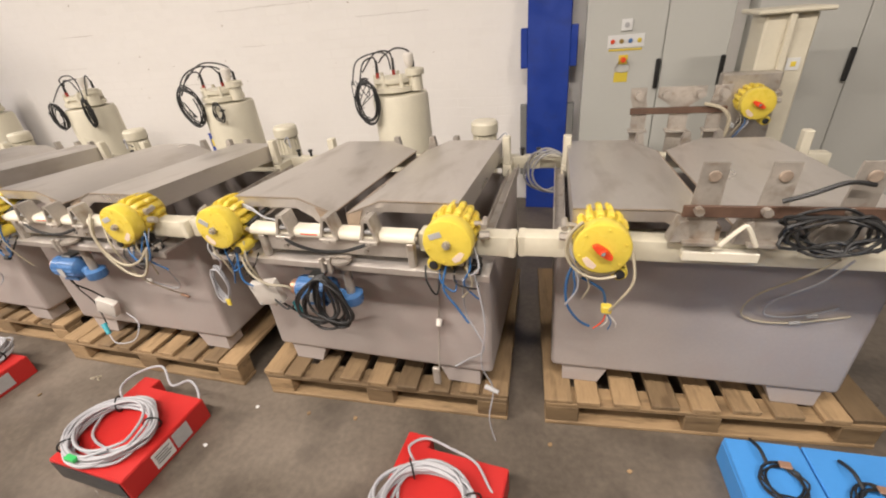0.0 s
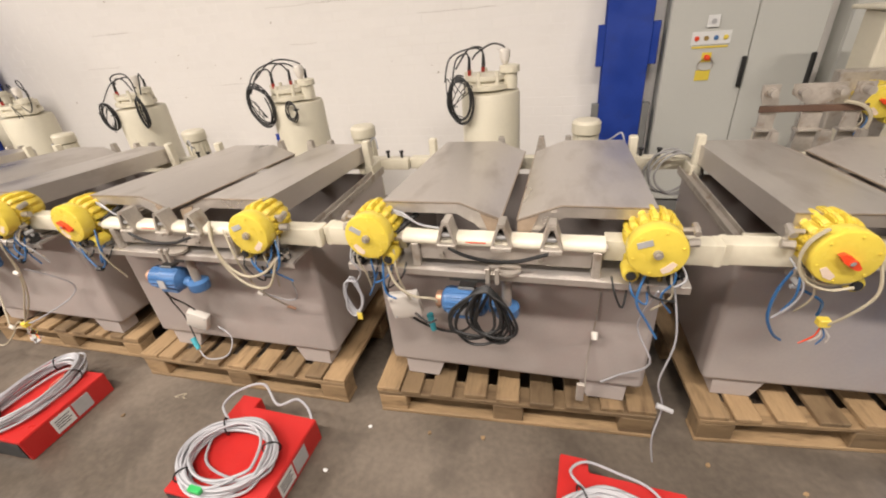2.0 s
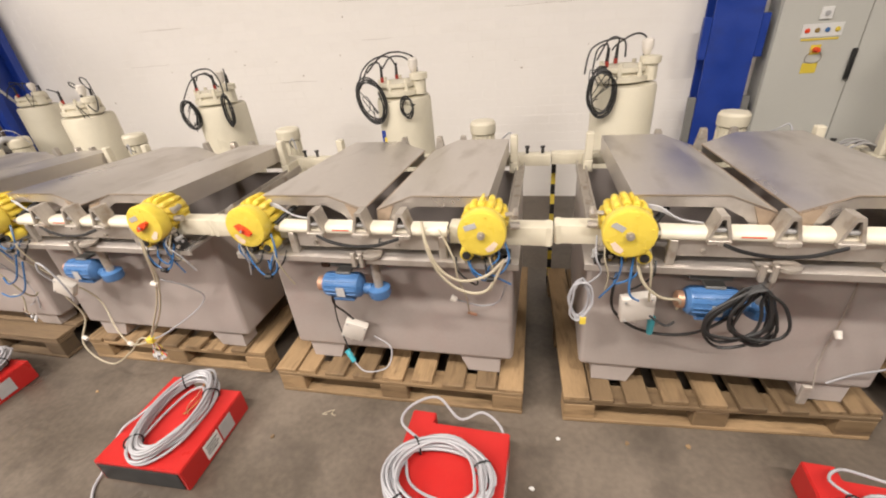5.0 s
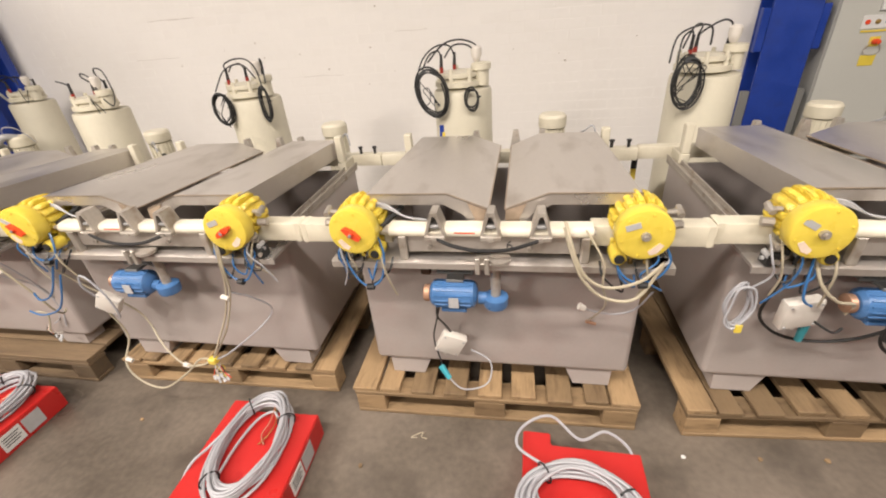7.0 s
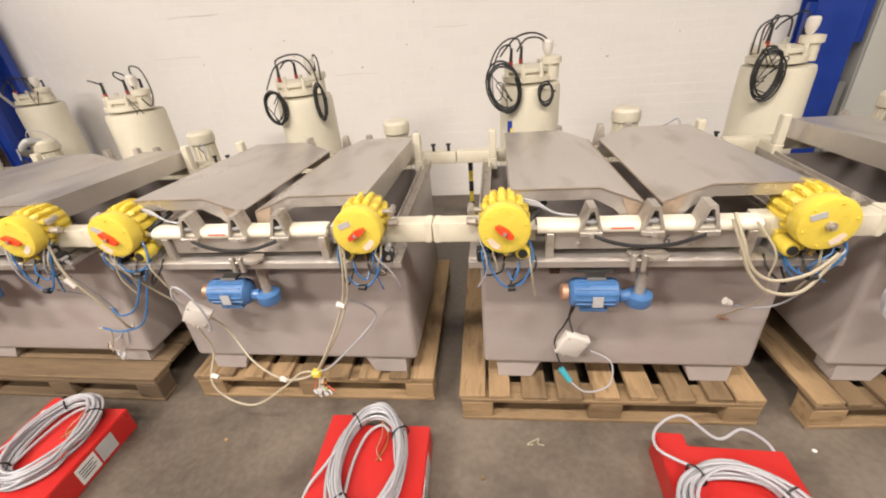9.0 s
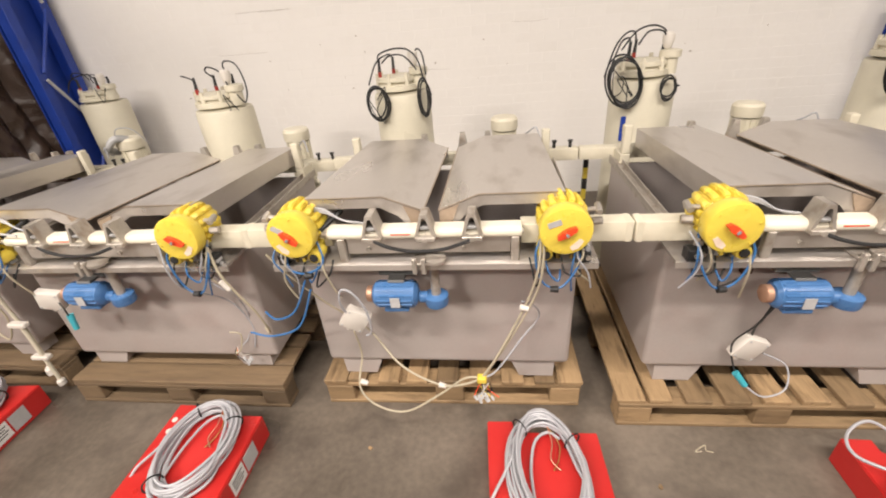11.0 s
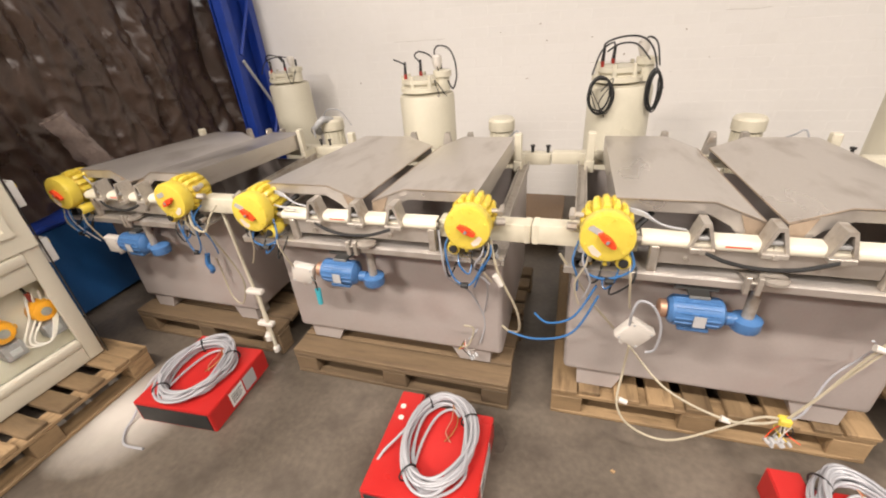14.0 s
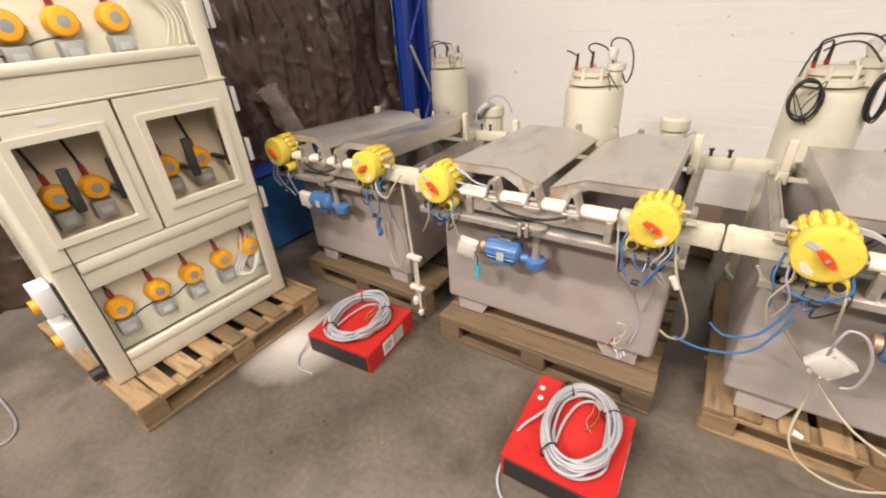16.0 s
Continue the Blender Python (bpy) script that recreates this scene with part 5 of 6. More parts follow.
cable(t5, [(0.32, 0.17, 0.72), (0.315, 0.16, 0.55), (0.30, 0.15, 0.35), (0.30, 0.12, 0.24)], STEEL_RAW, 0.004, "thin steel rod", "rod")
plug(t5, (0.32, 0.165, 0.74), (0.32, 0.10, 0.74), STEEL_RAW, 0.012, "steel elbow", "elbow")
plug(t5, (0.315, 0.155, 0.49), (0.315, 0.135, 0.47), WHITE, 0.013, "white connector", "connector")
plug(t5, (0.52, 0.0, 0.33), (0.57, -0.01, 0.32), LABEL_GREY, 0.010, "grey cable joint", "connector")
part("lever", box(B(), 0.27, 0.30, 0.12, 0.135, 0.16, 0.25, 0.003), STEEL_RAW, t5, "small steel lever")
cable(t5, [(0.42, 0.01, 0.86), (0.40, -0.005, 0.76), (0.44, 0.0, 0.68), (0.475, 0.0, 0.62)], BLUE_HOSE, 0.0048, "blue air hose", "hose")
cable(t5, [(-0.40, 0.02, 0.86), (-0.405, -0.005, 0.72), (-0.37, 0.0, 0.68)], BLUE_HOSE, 0.0048, "blue air hose", "hose")

# rear: grey cable coil between the last two tanks, brackets on the rear rail
for k in range(4):
    rg = random.Random(900 + k)
    part("cable_coil", hose(B(), [(0.65 + 0.012 * k + (0.105 + rg.uniform(-.015, .015)) * math.cos(q), 1.00 - 0.012 * k, 0.80 + (0.105 + rg.uniform(-.015, .015)) * math.sin(q)) for q in [j * math.pi / 4 for j in range(8)]], 0.0055, 6, 4, True), DETECTOR_GREY, t5, "grey cable coil hanging on the rear rail")
for k, t in enumerate(TANKS):
    for x in (0.53, 0.61):
        cl = B()
        rod(cl, (x, 1.05, 0.862), (x, 1.05, 0.892), 0.008, seg=8)
        rod(cl, (x, 1.05, 0.892), (x, 1.05, 0.900), 0.013, seg=8)
        part("rail_clip", cl, BLACK, t, "black rail clip")
    cable(t, [(0.36, 1.20, 0.88), (0.40, 1.12, 0.93), (0.44, 1.10, 0.96), (0.46, 1.08, 0.90)], GREY_CABLE, 0.005, "grey cable")
for post_x in (-2.33, -1.06):
  post = thing("striped_post", pose(post_x, 1.13, 0), "thin post with yellow and black hazard stripes", "post")
  for k in range(13):
    part("stripe", box(B(), -0.012, 0.012, -0.012, 0.012, 0.062 * k, 0.062 * (k + 1) - 0.001), YELLOW if k % 2 else BLACK, post)

# ---- blue cabinet lying on the floor ----
blue = thing("blue_cabinet", pose(1.245, -0.03, 0, 0, 0, 3.5), "light blue sheet metal cabinet lying on the floor", "cabinet")
part("body", box(B(), -0.30, 0.52, -0.30, 0.20, 0.0, 0.105, 0.006), BLUE_BOX, blue)
part("door", box(B(), -0.298, -0.062, -0.298, 0.198, 0.1065, 0.122, 0.004), BLUE_BOX, blue)
part("door", box(B(), -0.056, 0.515, -0.298, 0.198, 0.1065, 0.122, 0.004), BLUE_BOX, blue)
for bx, by in ((-0.18, 0.03), (0.07, 0.0)):
    bc = thing("black_cable_coil", pose(1.245 + bx, -0.03 + by, 0.1225), "small coil of thin black cable on a blue cabinet", "cable", "coils on the blue cabinet")
    for k in range(5):
        rg = random.Random(950 + k + int(bx * 100))
        part("strand", hose(B(), [((0.060 + rg.uniform(-.018, .018)) * math.cos(q), (0.065 + rg.uniform(-.018, .018)) * math.sin(q), 0.005 + 0.004 * k) for q in [j * math.pi / 4 for j in range(8)]], 0.0034, 6, 4, True), BLACK, bc)
    part("lead", hose(B(), [(-0.03, 0.05, 0.02), (-0.04, 0.10, 0.03), (-0.05, 0.15, 0.01)], 0.006), BLACK, bc)
    part("clip", box(B(), 0.0, 0.035, 0.035, 0.06, 0.03, 0.038, 0.002), COPPER, bc, "copper terminal")

# ---- blue column and grey cabinets ----
col = thing("steel_column", pose(0.13, 2.375, 0), "dark blue painted steel column by the wall", "column", kind="structure")
part("flange", box(B(), -0.15, 0.15, 0.0, 0.016, 0.0, 3.2, 0.003), BLUE_STEEL, col)
part("web", box(B(), -0.010, 0.010, 0.017, 0.18, 0.0, 3.2), BLUE_STEEL, col)
part("rear_flange", box(B(), -0.15, 0.15, 0.181, 0.195, 0.0, 3.2, 0.003), BLUE_STEEL, col)
for z, high, mat in ((0.30, 0.57, CABINET_DARK), (1.13, 0.27, BLUE_STEEL), (1.72, 0.36, BLUE_STEEL)):
    for sx in (-1, 1):
        part("side_plate", box(B(), sx * 0.176 - 0.025, sx * 0.176 + 0.025, 0.004, 0.05, z, z + high, 0.004), mat, col, "dark side plate")


def switch_cabinet(m, width, split, label):
    t = thing("switch_cabinet", m, label, "cabinet", "grey switch cabinets")
    part("carcass", box(B(), 0, width, 0.021, 0.195, 0.1, 2.0, 0.004), CABINET, t)
    part("plinth", box(B(), 0.01, width - 0.01, 0.03, 0.19, 0.0, 0.099), CABINET_DARK, t, "dark grey plinth")
    for a, b in ((0.0, split), (split, width)):
        d = part("door", box(B(), a + 0.003, b - 0.003, 0.0, 0.019, 0.11, 1.99, 0.003), CABINET, t)
        hx = b - 0.02
        h = part("handle", box(B(), hx - 0.014, hx + 0.014, -0.026, -0.001, 0.955, 1.15, 0.006), BLACK, d, "black swing handle")
    return t


sw = switch_cabinet(pose(0.38, 2.38, 0), 0.90, 0.51, "tall light grey double door switch cabinet with push buttons")
panel = part("button_panel", box(B(), 0.15, 0.385, -0.006, -0.001, 1.232, 1.312, 0.001), LABEL, sw, "white push button plate")
for k, m_ in enumerate((RED_KNOB, BRASS, BLUE_MOTOR, YELLOW)):
    bx = 0.182 + 0.057 * k
    part("push_button", rod(rod(B(), (bx, -0.016, 1.272), (bx, -0.0065, 1.272), 0.011, seg=12), (bx, -0.009, 1.272), (bx, -0.0062, 1.272), 0.015, seg=12), m_, panel)
part("yellow_strip", box(B(), 0.16, 0.375, -0.005, -0.001, 1.212, 1.224), YELLOW, sw)
part("main_switch", rod(rod(B(), (0.262, -0.03, 1.154), (0.262, -0.001, 1.154), 0.017, seg=14), (0.262, -0.05, 1.154), (0.262, -0.03, 1.154), 0.013, seg=10), RED_KNOB, sw, "red main switch")
part("switch_base", box(B(), 0.232, 0.292, -0.004, -0.001, 1.124, 1.184, 0.001), YELLOW, sw, "yellow switch base")
part("seal_wire", hose(B(), [(0.285, -0.012, 1.15), (0.31, -0.008, 1.11), (0.30, -0.008, 1.08), (0.262, -0.007, 1.072), (0.225, -0.008, 1.08), (0.215, -0.008, 1.11), (0.24, -0.012, 1.15)], 0.0025), STEEL_RAW, sw, "thin wire loop under the switch")
part("warning_sign", box(B(), 0.212, 0.302, -0.004, -0.001, 1.006, 1.072), YELLOW, sw, "yellow warning sign")
part("socket", box(B(), 0.228, 0.298, -0.014, -0.001, 1.335, 1.408, 0.003), LABEL, sw, "white socket")
part("socket_core", rod(B(), (0.263, -0.02, 1.371), (0.263, -0.0145, 1.371), 0.016, seg=12), LABEL_GREY, sw)
switch_cabinet(pose(1.40, 2.38, 0), 1.20, 0.58, "tall light grey double door switch cabinet")

# ---- white detector cabinet on its pallet ----
pallet(pose(-5.655, -0.58, 0, 0, 0, 90), "pale wooden pallet under a white cabinet", True, 1.2, False, 77, 0.87)
CF, CB, CL, CR = -5.955, -6.50, -1.075, -0.105   # front, back, left and right of the cabinet
cab = thing("detector_cabinet", pose(-5.845, -0.142, 0.15, 0, 0, -2.85) @ Matrix.Diagonal((1, 0.955, 0.968, 1)) @ pose(-CF, -CR, -0.15), "white plastic cabinet with windows and orange gas detectors", "cabinet")


def cab_box(name, x0, x1, y0, y1, z0, z1, mat=None, bevel=0.006, parent=None, label=""):
    return part(name, box(B(), x0, x1, y0, y1, z0, z1, bevel, 2), mat or WHITE_CAB, parent or cab, label)


TOP = 2.05
cab_box("back_panel", CB, CB + 0.015, CL, CR, 0.15, TOP)
cab_box("side_panel", CB + 0.016, CF - 0.012, CL, CL + 0.02, 0.15, TOP)
cab_box("side_panel", CB + 0.016, CF - 0.012, CR - 0.02, CR, 0.15, TOP)
cab_box("top_panel", CB + 0.016, CF, CL + 0.021, CR - 0.021, TOP - 0.03, TOP)
for z in (0.15, 0.70, 1.43):
    cab_box("shelf", CB + 0.016, CF - 0.013, CL + 0.021, CR - 0.021, z, z + 0.02, bevel=0.002)
for z0, z1, dx in ((0.30, 0.69, 0.0), (0.80, 1.40, 0.07), (1.56, 2.0, 0.0)):
    cab_box("mounting_panel", CF - 0.155 - dx, CF - 0.145 - dx, CL + 0.022, CR - 0.022, z0 - 0.08, z1, bevel=0.001)
for y0, y1 in ((CL + 0.001, CL + 0.085), (CR - 0.075, CR - 0.001)):
    cab_box("stile", CF - 0.011, CF + 0.006, y0, y1, 0.152, TOP)
inL, inR = CL + 0.086, CR - 0.076
cab_box("bottom_rail", CF - 0.011, CF + 0.010, inL, inR, 0.152, 0.245)
cab_box("sill", CF - 0.02, CF + 0.022, inL, inR, 0.246, 0.292, bevel=0.012)
cab_box("head_rail", CF - 0.011, CF + 0.006, inL, inR, 0.655, 0.745)
cab_box("sill", CF - 0.02, CF + 0.026, inL, inR, 0.746, 0.80, bevel=0.012)
cab_box("ledge", CF - 0.02, CF + 0.022, CL + 0.002, CR + 0.01, 1.40, 1.412, bevel=0.003)
cab_box("upper_rail", CF - 0.011, CF + 0.006, inL, inR, 1.413, 1.515)
cab_box("sill", CF - 0.02, CF + 0.022, inL, inR, 1.516, 1.56, bevel=0.012)
for y in (CL + 0.082, CR + 0.003):
    cab_box("gasket", CF + 0.018, CF + 0.026, y - 0.0025, y + 0.0025, 0.152, TOP, BLACK, 0.001, label="black edge gasket")
mid = -0.615
for y0, y1, wy0, wy1 in ((CL + 0.004, mid - 0.006, -0.985, -0.70), (mid + 0.006, CR - 0.004, -0.525, -0.205)):
    x0, x1, z0, z1, w0, w1 = CF + 0.0065, CF + 0.022, 0.805, 1.395, 0.915, 1.29
    d = part("door", ring(B(), (y0, y1, z0, z1), (wy0, wy1, w0, w1), x0, x1), WHITE_CAB, cab, "white cabinet door")
    part("window_frame", ring(B(), (wy0 - 0.032, wy1 + 0.032, w0 - 0.032, w1 + 0.032), (wy0 + 0.001, wy1 - 0.001, w0 + 0.001, w1 - 0.001), x1 + 0.0005, x1 + 0.014), WHITE_CAB, d)
    pane = part("window_pane", box(B(), x0 + 0.004, x0 + 0.008, wy0 + 0.001, wy1 - 0.001, w0 + 0.001, w1 - 0.001), SMOKED, d, "clear acrylic pane")
    pane.visible_shadow = False
    part("name_plate", box(B(), x1 + 0.0005, x1 + 0.003, (wy0 + wy1) / 2 - 0.04, (wy0 + wy1) / 2 + 0.03, 1.345, 1.365), LABEL, d, "small white name plate")
for z0, z1 in ((0.293, 0.654), (1.561, TOP - 0.03)):
    pane = cab_box("window_pane", CF - 0.008, CF - 0.004, inL - 0.02, inR + 0.02, z0, z1, GLASS, 0.0, label="clear acrylic pane")
    pane.visible_shadow = False


def detector(y, z, deep=0.0):
    x = CF - 0.143 - deep
    o = part("gas_detector", lathe(B(), [(0.02, 0.0), (0.050, 0.0), (0.056, 0.012), (0.056, 0.055), (0.048, 0.068), (0.034, 0.072), (0.02, 0.072)], (x, y, z), "x", 24), DETECTOR, cab, "orange round gas detector")
    part("display", lathe(B(), [(0.01, 0.073), (0.022, 0.073), (0.022, 0.077), (0.01, 0.078)], (x, y, z), "x", 18), DETECTOR_GREY, o, "grey round display")
    part("terminal_box", box(B(), x, x + 0.068, y - 0.044, y + 0.044, z - 0.145, z - 0.066, 0.008, 2), DETECTOR_GREY, o, "grey cast terminal box")
    part("type_plate", box(B(), x + 0.0685, x + 0.071, y - 0.022, y + 0.022, z - 0.12, z - 0.092), LABEL_GREY, o)
    part("red_connector", rod(B(), (x + 0.025, y - 0.005, z + 0.058), (x + 0.025, y - 0.010, z + 0.105), 0.014, 0.011, 10), DARK_RED, o, "red cable connector")
    part("supply_lead", hose(B(), [(x + 0.025, y - 0.010, z + 0.10), (x + 0.02, y - 0.02, z + 0.16), (x + 0.01, y - 0.03, z + 0.22)], 0.007), BLACK, o, "black lead")
    part("side_lug", rod(B(), (x + 0.03, y + 0.05, z - 0.01), (x + 0.03, y + 0.066, z - 0.012), 0.012, seg=8), DETECTOR, o)


for k in range(5):
    detector(-0.905 + 0.178 * k, 0.468)
for y, z in ((-0.97, 1.675), (-0.80, 1.675), (-0.625, 1.68), (-0.44, 1.685)):
    detector(y, z)
for y in (-0.90, -0.755, -0.435, -0.27):
    detector(y, 1.03, 0.07)
for y in (-0.865, -0.69, -0.365, -0.175):
    b = cab_box("door_grip", CF - 0.045, CF - 0.02, y - 0.02, y + 0.02, 0.98, 1.17, BLACK, 0.006, label="black upright grip")
    cab_box("grip_foot", CF - 0.214, CF - 0.046, y - 0.012, y + 0.012, 1.0, 1.02, BLACK, 0.002, b)
for k in range(3):
    cab_box_cable = part("air_tube", hose(B(), [(CF - 0.11, -0.16 - 0.03 * k, 0.56), (CF - 0.09, -0.20 - 0.03 * k, 0.46), (CF - 0.08, -0.29 - 0.02 * k, 0.36), (CF - 0.07, -0.24, 0.32), (CF - 0.08, -0.18 + 0.01 * k, 0.42), (CF - 0.10, -0.14, 0.55)], 0.0055), WHITE, cab, "white air tube")
for k in range(5):
    part("air_tube", hose(B(), [(CF - 0.12, -0.13 - 0.03 * k, 1.57), (CF - 0.11, -0.14 - 0.02 * k, 1.68), (CF - 0.10, -0.20 - 0.03 * k, 1.80), (CF - 0.11, -0.34 - 0.05 * k, 1.90), (CF - 0.12, -0.5 - 0.05 * k, 1.95)], 0.005), WHITE, cab, "white air tube")
part("air_tube", hose(B(), [(CF - 0.10, -0.86, 0.40), (CF - 0.09, -0.78, 0.42), (CF - 0.09, -0.68, 0.40), (CF - 0.10, -0.60, 0.42), (CF - 0.10, -0.52, 0.46)], 0.004), BLACK, cab, "thin black lead")
part("air_tube", hose(B(), [(CF - 0.10, -0.92, 1.60), (CF - 0.09, -0.84, 1.58), (CF - 0.09, -0.72, 1.62), (CF - 0.10, -0.60, 1.63)], 0.004), BLACK, cab, "thin black lead")
for z in (1.62, 1.24, 0.98, 0.70):
    s_ = cab_box("switch_box", CF - 0.09, CF + 0.005, CR + 0.006, CR + 0.045, z, z + 0.12, LABEL, 0.005, label="white door switch")
    cab_box("switch_base", CF - 0.07, CF - 0.02, CR + 0.001, CR + 0.0055, z - 0.06, z + 0.1, BLACK, 0.001, s_)
    part("switch_button", rod(B(), (CF - 0.03, CR + 0.046, z + 0.09), (CF - 0.03, CR + 0.056, z + 0.09), 0.014, seg=10), YELLOW, s_, "yellow button")
for z in (0.56, 0.36):
    s_ = cab_box("switch_box", CF - 0.24, CF - 0.10, CL - 0.075, CL - 0.006, z, z + 0.14, LABEL, 0.005, label="white switch box")
    part("switch_button", rod(B(), (CF - 0.17, CL - 0.076, z + 0.05), (CF - 0.17, CL - 0.10, z + 0.05), 0.032, seg=14), DETECTOR, s_, "orange rotary switch")
cab_box("black_strip", CF - 0.09, CF - 0.05, CL - 0.012, CL - 0.001, 0.22, 0.72, BLACK, 0.001, label="black strip")
part("drain_fitting", rod(B(), (CF - 0.12, CL - 0.06, 0.19), (CF - 0.12, CL - 0.001, 0.19), 0.03, seg=12), BLACK, cab, "black drain fitting")
single("floor_cable", hose(B(), [(-6.6, -1.40, 0.006), (-6.35, -1.40, 0.006), (-6.22, -1.43, 0.006), (-6.20, -1.49, 0.006), (-6.32, -1.55, 0.006)], 0.006), DETECTOR_GREY, "grey cable lying on the concrete floor", "cable")

# ---- tarpaulin, blue rack frame and what stands under it ----
tb = B()
nu, nv = 280, 150
verts = []
for i in range(nu + 1):
    for j in range(nv + 1):
        y = -2.6 + 4.98 * i / nu
        z = 0.32 + 2.5 * j / nv + 0.05 * math.sin(y * 3.1)
        p = Vector((y * 1.3, z * 0.55, 3.0))
        fold = 0.10 * noise.noise(p * 1.1) + 0.13 * abs(noise.noise(Vector((y * 4.2, z * 0.8, 7.0)))) + 0.05 * abs(noise.noise(Vector((y * 8.0 + z * 2, z * 2.4 - y, 1.0)))) + 0.014 * (1 - abs(noise.noise(Vector((y * 5 + z * 3, z * 5.5 - y * 2, 4.0))))) ** 6 + 0.005 * (1 - abs(noise.noise(Vector((y * 11 - z * 6, z * 9, 9.0))))) ** 4
        sag = 0.10 * math.exp(-((y - 2.0) / 0.25) ** 2) * math.sin(z * 4)
        verts.append(tb.verts.new((-6.72 + fold + 0.4 * sag - 0.06 * (z - 0.3), y, z)))
for i in range(nu):
    for j in range(nv):
        a = i * (nv + 1) + j
        tb.faces.new((verts[a], verts[a + nv + 1], verts[a + nv + 2], verts[a + 1]))
HEM = [(verts[i * (nv + 1)].co.x, verts[i * (nv + 1)].co.y, verts[i * (nv + 1)].co.z) for i in range(0, nu + 1, 4)]
tarp = single("tarpaulin", tb, TARP, "dark brown crumpled plastic tarpaulin hanging over a rack", "tarpaulin")
thick = tarp.modifiers.new("thickness", "SOLIDIFY")
thick.thickness = 0.006
part("hem", hose(B(), HEM, 0.007, 6, 1), TARP, tarp, "rolled hem of the tarpaulin")
frame_rack = thing("rack_frame", pose(-6.50, 2.17, 0), "blue painted steel rack upright with diagonal braces", "rack")
for y in (-0.02, 0.30):
    part("upright", box(B(), -0.045, 0.045, y - 0.04, y + 0.04, 0.0, 3.0, 0.004), BLUE_STEEL, frame_rack)
part("back_sheet", box(B(), -0.075, -0.062, -0.06, 0.36, 0.0, 3.0), BLUE_STEEL, frame_rack, "blue sheet behind the braces")
for k in range(5):
    z = 0.35 + 0.5 * k
    br = B()
    a, b = Vector((0.056, 0.0, z)), Vector((0.056, 0.28, z + 0.45))
    if k % 2:
        a, b = Vector((0.056, 0.28, z)), Vector((0.056, 0.0, z + 0.45))
    rod(br, a, b, 0.014, seg=6)
    part("brace", br, LABEL_GREY if k % 2 else BLUE_STEEL, frame_rack, "diagonal brace")
bin_ = thing("blue_bin", pose(-6.62, 0.55, 0), "blue steel container under the brown tarpaulin", "container")
part("wall", box(B(), -0.5, 0.10, -0.75, 0.42, 0.02, 0.60, 0.01), material("blue_bin_paint", (0.02, 0.10, 0.28), 0.45, spread=0.12, scale=4), bin_)
part("rim", box(B(), -0.52, 0.12, -0.77, 0.44, 0.601, 0.63, 0.008), BLUE_STEEL, bin_, "dark blue rim")
wrap = B()
wp = []
for i in range(13):
    for j in range(17):
        a, u = 2 * math.pi * i / 12, j / 16
        r = 0.085 * (1 + 0.35 * noise.noise(Vector((math.cos(a) * 1.6, math.sin(a) * 1.6, u * 6))))
        wp.append(wrap.verts.new((r * math.cos(a), r * math.sin(a) * 0.8, 0.42 * u)))
for i in range(12):
    for j in range(16):
        wrap.faces.new((wp[i * 17 + j], wp[(i + 1) * 17 + j], wp[(i + 1) * 17 + j + 1], wp[i * 17 + j + 1]))
bmesh.ops.remove_doubles(wrap, verts=wrap.verts, dist=0.0005)
bmesh.ops.holes_fill(wrap, edges=wrap.edges)
single("plastic_parcel", wrap, PLASTIC_WRAP, "shiny brown plastic wrapped bundle leaning on the tarpaulin", "bundle", m=pose(-6.50, 0.72, 0.78, 18, 0, 0) @ pose(0, 0, 0, 0, -8, 0))

# ---- things on the floor behind the tanks ----
crate = thing("wooden_crate", pose(-3.86, 1.95, 0), "flat brown cardboard box behind the tanks", "box")
part("body", box(B(), -0.22, 0.22, -0.33, 0.33, 0.0, 0.13, 0.006), material("brown_card", (0.24, 0.16, 0.10), 0.7, spread=0.15, scale=4), crate)

# ---- writing on a front plate ----
words = bpy.data.curves.new("figure", "FONT")
words.body, words.size, words.extrude = "6", 0.045, 0.0004
holder = new("figure", words)
flat = bpy.data.meshes.new_from_object(holder.evaluated_get(bpy.context.evaluated_depsgraph_get()))
bpy.data.objects.remove(holder)
flat.materials.clear()
flat.materials.append(INK)
figure = new("figure", flat)
figure.parent = t4
figure.matrix_basis = pose(0.045, 0.0492, 0.840, 90, 0, 0)

# ---- scraps on the floor ----
SCRAPS = [(-0.52, 0.02, 0), (0.33, 0.07, 0), (-1.02, -0.02, 1), (-2.05, -0.03, 2), (-1.12, -0.25, 1), (-3.35, -0.10, 0), (-2.25, -0.2, 0), (0.62, 0.02, 0), (-0.75, 0.0, 0), (-4.7, -0.6, 0)]
for k, (x, y, sort) in enumerate(SCRAPS):
    rg = random.Random(1500 + k)
    sc = B()
    if sort == 2:
        hose(sc, [(rg.uniform(-.04, .04), rg.uniform(-.03, .03), 0.004) for _ in range(5)], 0.0022, 5)
        single("string_scrap", sc, CREAM_CABLE, "short cream string scrap on the concrete floor", "scrap", m=pose(x, y, 0), group="scraps on the floor")
    else:
        n = 6
        prism(sc, [(rg.uniform(0.005, 0.013) * math.cos(2 * math.pi * i / n), rg.uniform(0.006, 0.012) * math.sin(2 * math.pi * i / n)) for i in range(n)], "z", 0.0005, 0.006 if sort == 0 else 0.003)
        single("wood_chip" if sort == 0 else "paper_scrap", sc, WOOD if sort == 0 else LABEL, "pale wood chip on the concrete floor" if sort == 0 else "small pale paper scrap on the floor", "scrap", m=pose(x, y, 0, 0, 0, rg.uniform(0, 180)), group="scraps on the floor")

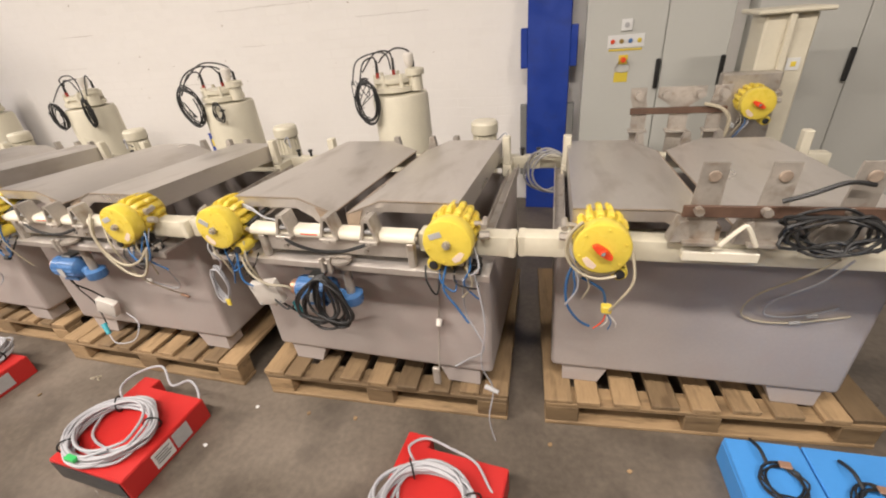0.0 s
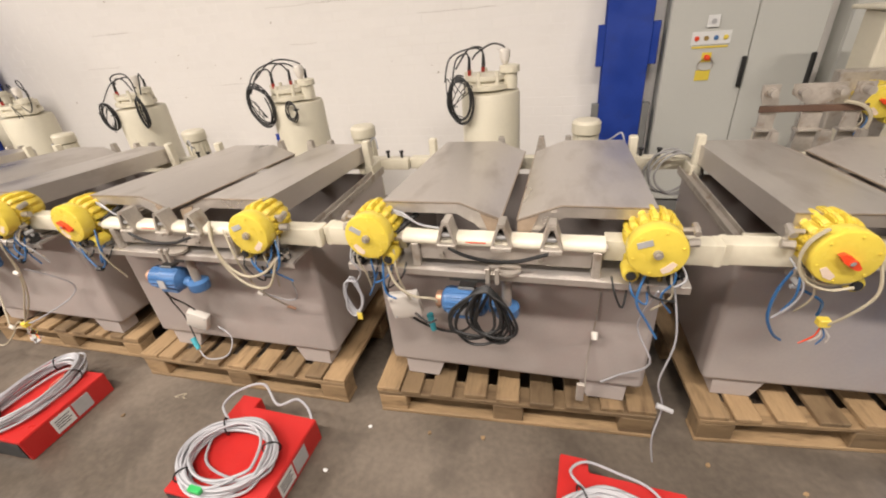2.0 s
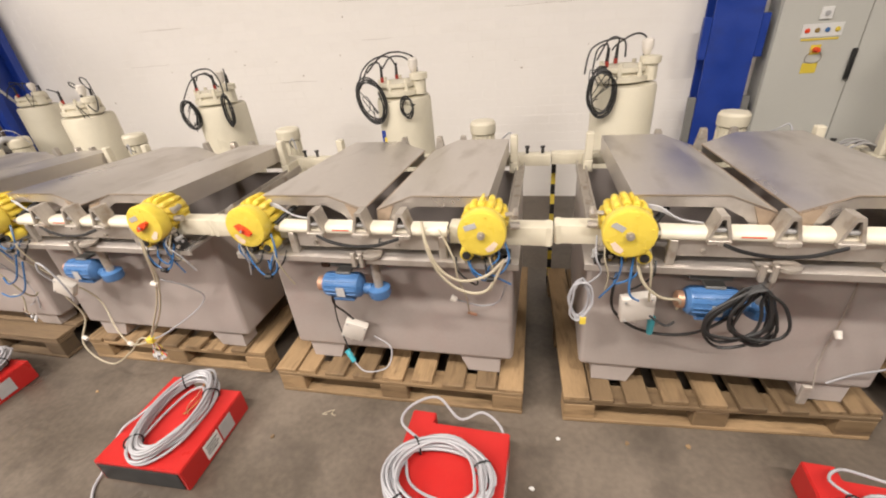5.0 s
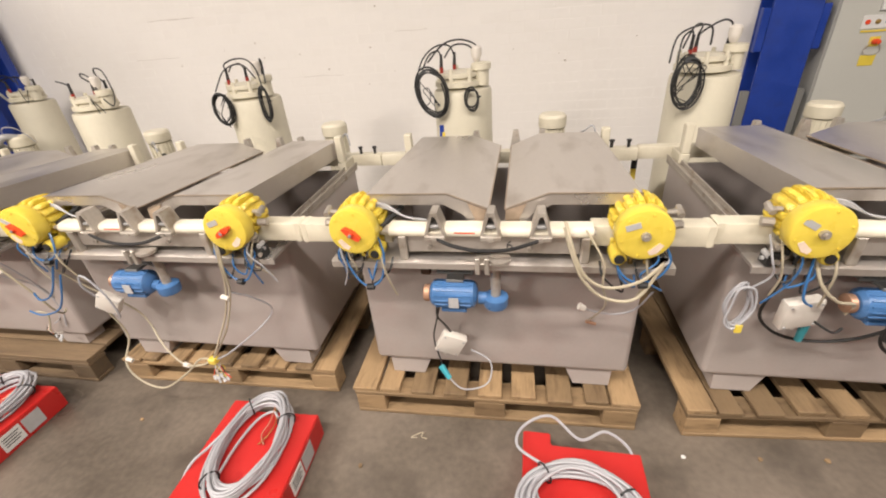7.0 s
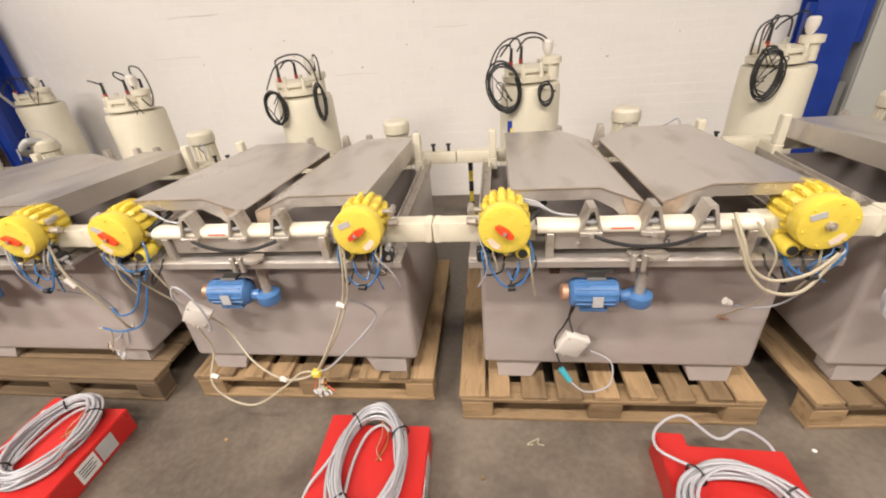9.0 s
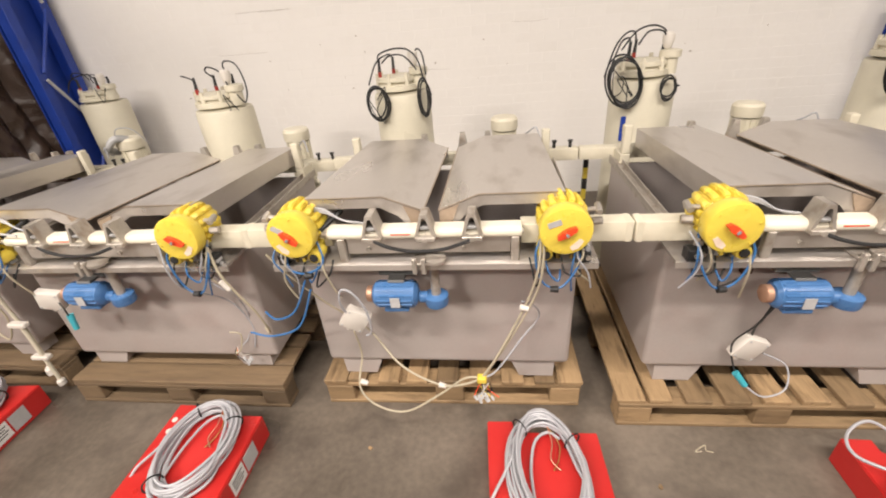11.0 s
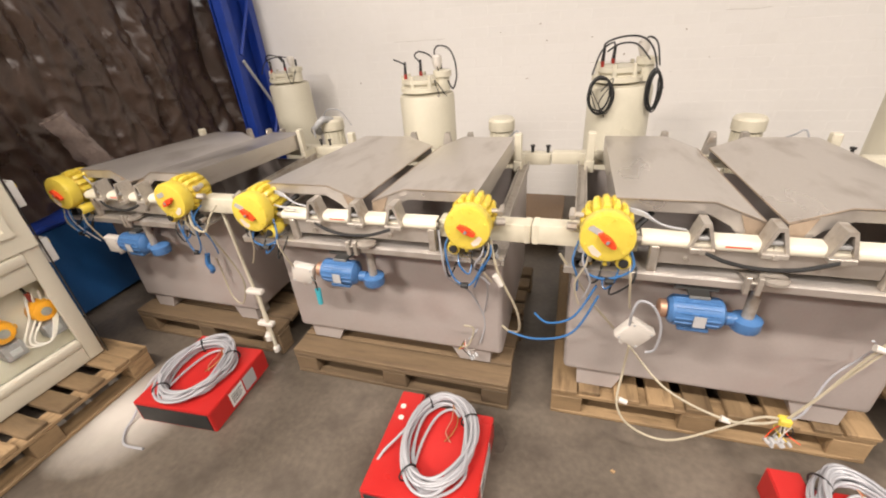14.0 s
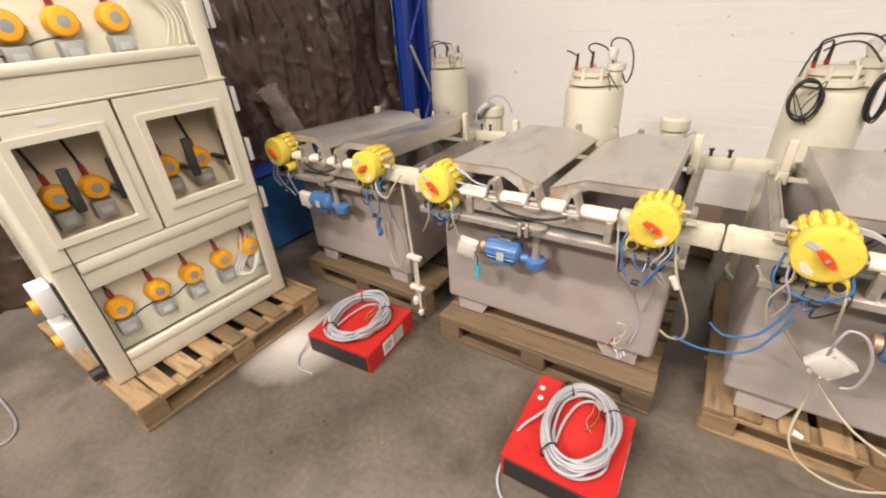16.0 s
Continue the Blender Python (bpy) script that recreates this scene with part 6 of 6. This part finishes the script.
# ---- chips and cracks in the wall paint ----
CHIP = material("bare_mortar", (0.42, 0.36, 0.30), 0.8, spread=0.25, scale=40)
CRACK = material("crack_dust", (0.52, 0.48, 0.43), 0.8, spread=0.2, scale=20)
for k in range(34):
    rg = random.Random(1700 + k)
    x, z, n = rg.uniform(-5.6, -0.1), rg.uniform(0.95, 1.75) if k % 3 else rg.uniform(1.75, 2.3), 7
    big = rg.uniform(0.003, 0.009)
    chip = B()
    prism(chip, [(x + big * rg.uniform(0.5, 1.6) * math.cos(2 * math.pi * i / n), z + big * rg.uniform(0.4, 1.1) * math.sin(2 * math.pi * i / n)) for i in range(n)], "y", Y1 - 0.0032, Y1 - 0.0004)
    part("paint_chip", chip, CHIP, wall_north, "small chip in the paint")
for k in range(9):
    rg = random.Random(1800 + k)
    x, z = rg.uniform(-5.2, -0.6), 0.04 + 0.075 * rg.randrange(14, 30) - 0.0375
    line = [(x + 0.09 * i, Y1 - 0.0012, z + rg.uniform(-0.004, 0.004)) for i in range(rg.randrange(4, 9))]
    part("crack", hose(B(), line, 0.0013, 5, 3), CRACK, wall_north, "thin crack along a brick course")

# ---- painted bricks of the wall ----
BRICK = mesh_of("brick", box(B(), -0.1075, 0.1075, -0.0010, 0.01, -0.0335, 0.0335, 0.0009), WALL, False)
rest = []
for row in range(38):
    z = 0.04 + 0.075 * row
    for c in range(44):
        x = -7.6 + 0.225 * c + (0.1125 if row % 2 else 0.0)
        if -4.9 < x < -0.5 and 1.28 < z < 2.2 or (-2.7 < x < -2.2 and z > 1.0 and z <= 1.28):
            b = new("brick", BRICK)
            b.parent = wall_north
            b.location = (x, Y1 + random.uniform(-0.0005, 0.0005), z)
        else:
            rest.append((x, z))
rb, faces = [], []
for x, z in rest:
    k = len(rb)
    d = random.uniform(-0.0005, 0.0005)
    x0, x1, z0, z1 = x - 0.1075, x + 0.1075, z - 0.0335, z + 0.0335
    f = Y1 - 0.0011 + d
    rb += [(x0, Y1 + 0.008, z0), (x1, Y1 + 0.008, z0), (x1, Y1 + 0.008, z1), (x0, Y1 + 0.008, z1), (x0 + 0.002, f, z0 + 0.002), (x1 - 0.002, f, z0 + 0.002), (x1 - 0.002, f, z1 - 0.002), (x0 + 0.002, f, z1 - 0.002)]
    faces += [(k + 4, k + 5, k + 6, k + 7), (k, k + 1, k + 5, k + 4), (k + 1, k + 2, k + 6, k + 5), (k + 2, k + 3, k + 7, k + 6), (k + 3, k, k + 4, k + 7)]
me = bpy.data.meshes.new("bricks")
me.from_pydata(rb, [], faces)
me.materials.append(WALL)
ob = new("bricks", me)
ob.parent = wall_north
tagged(ob, "white painted bricks", kind="stuff")
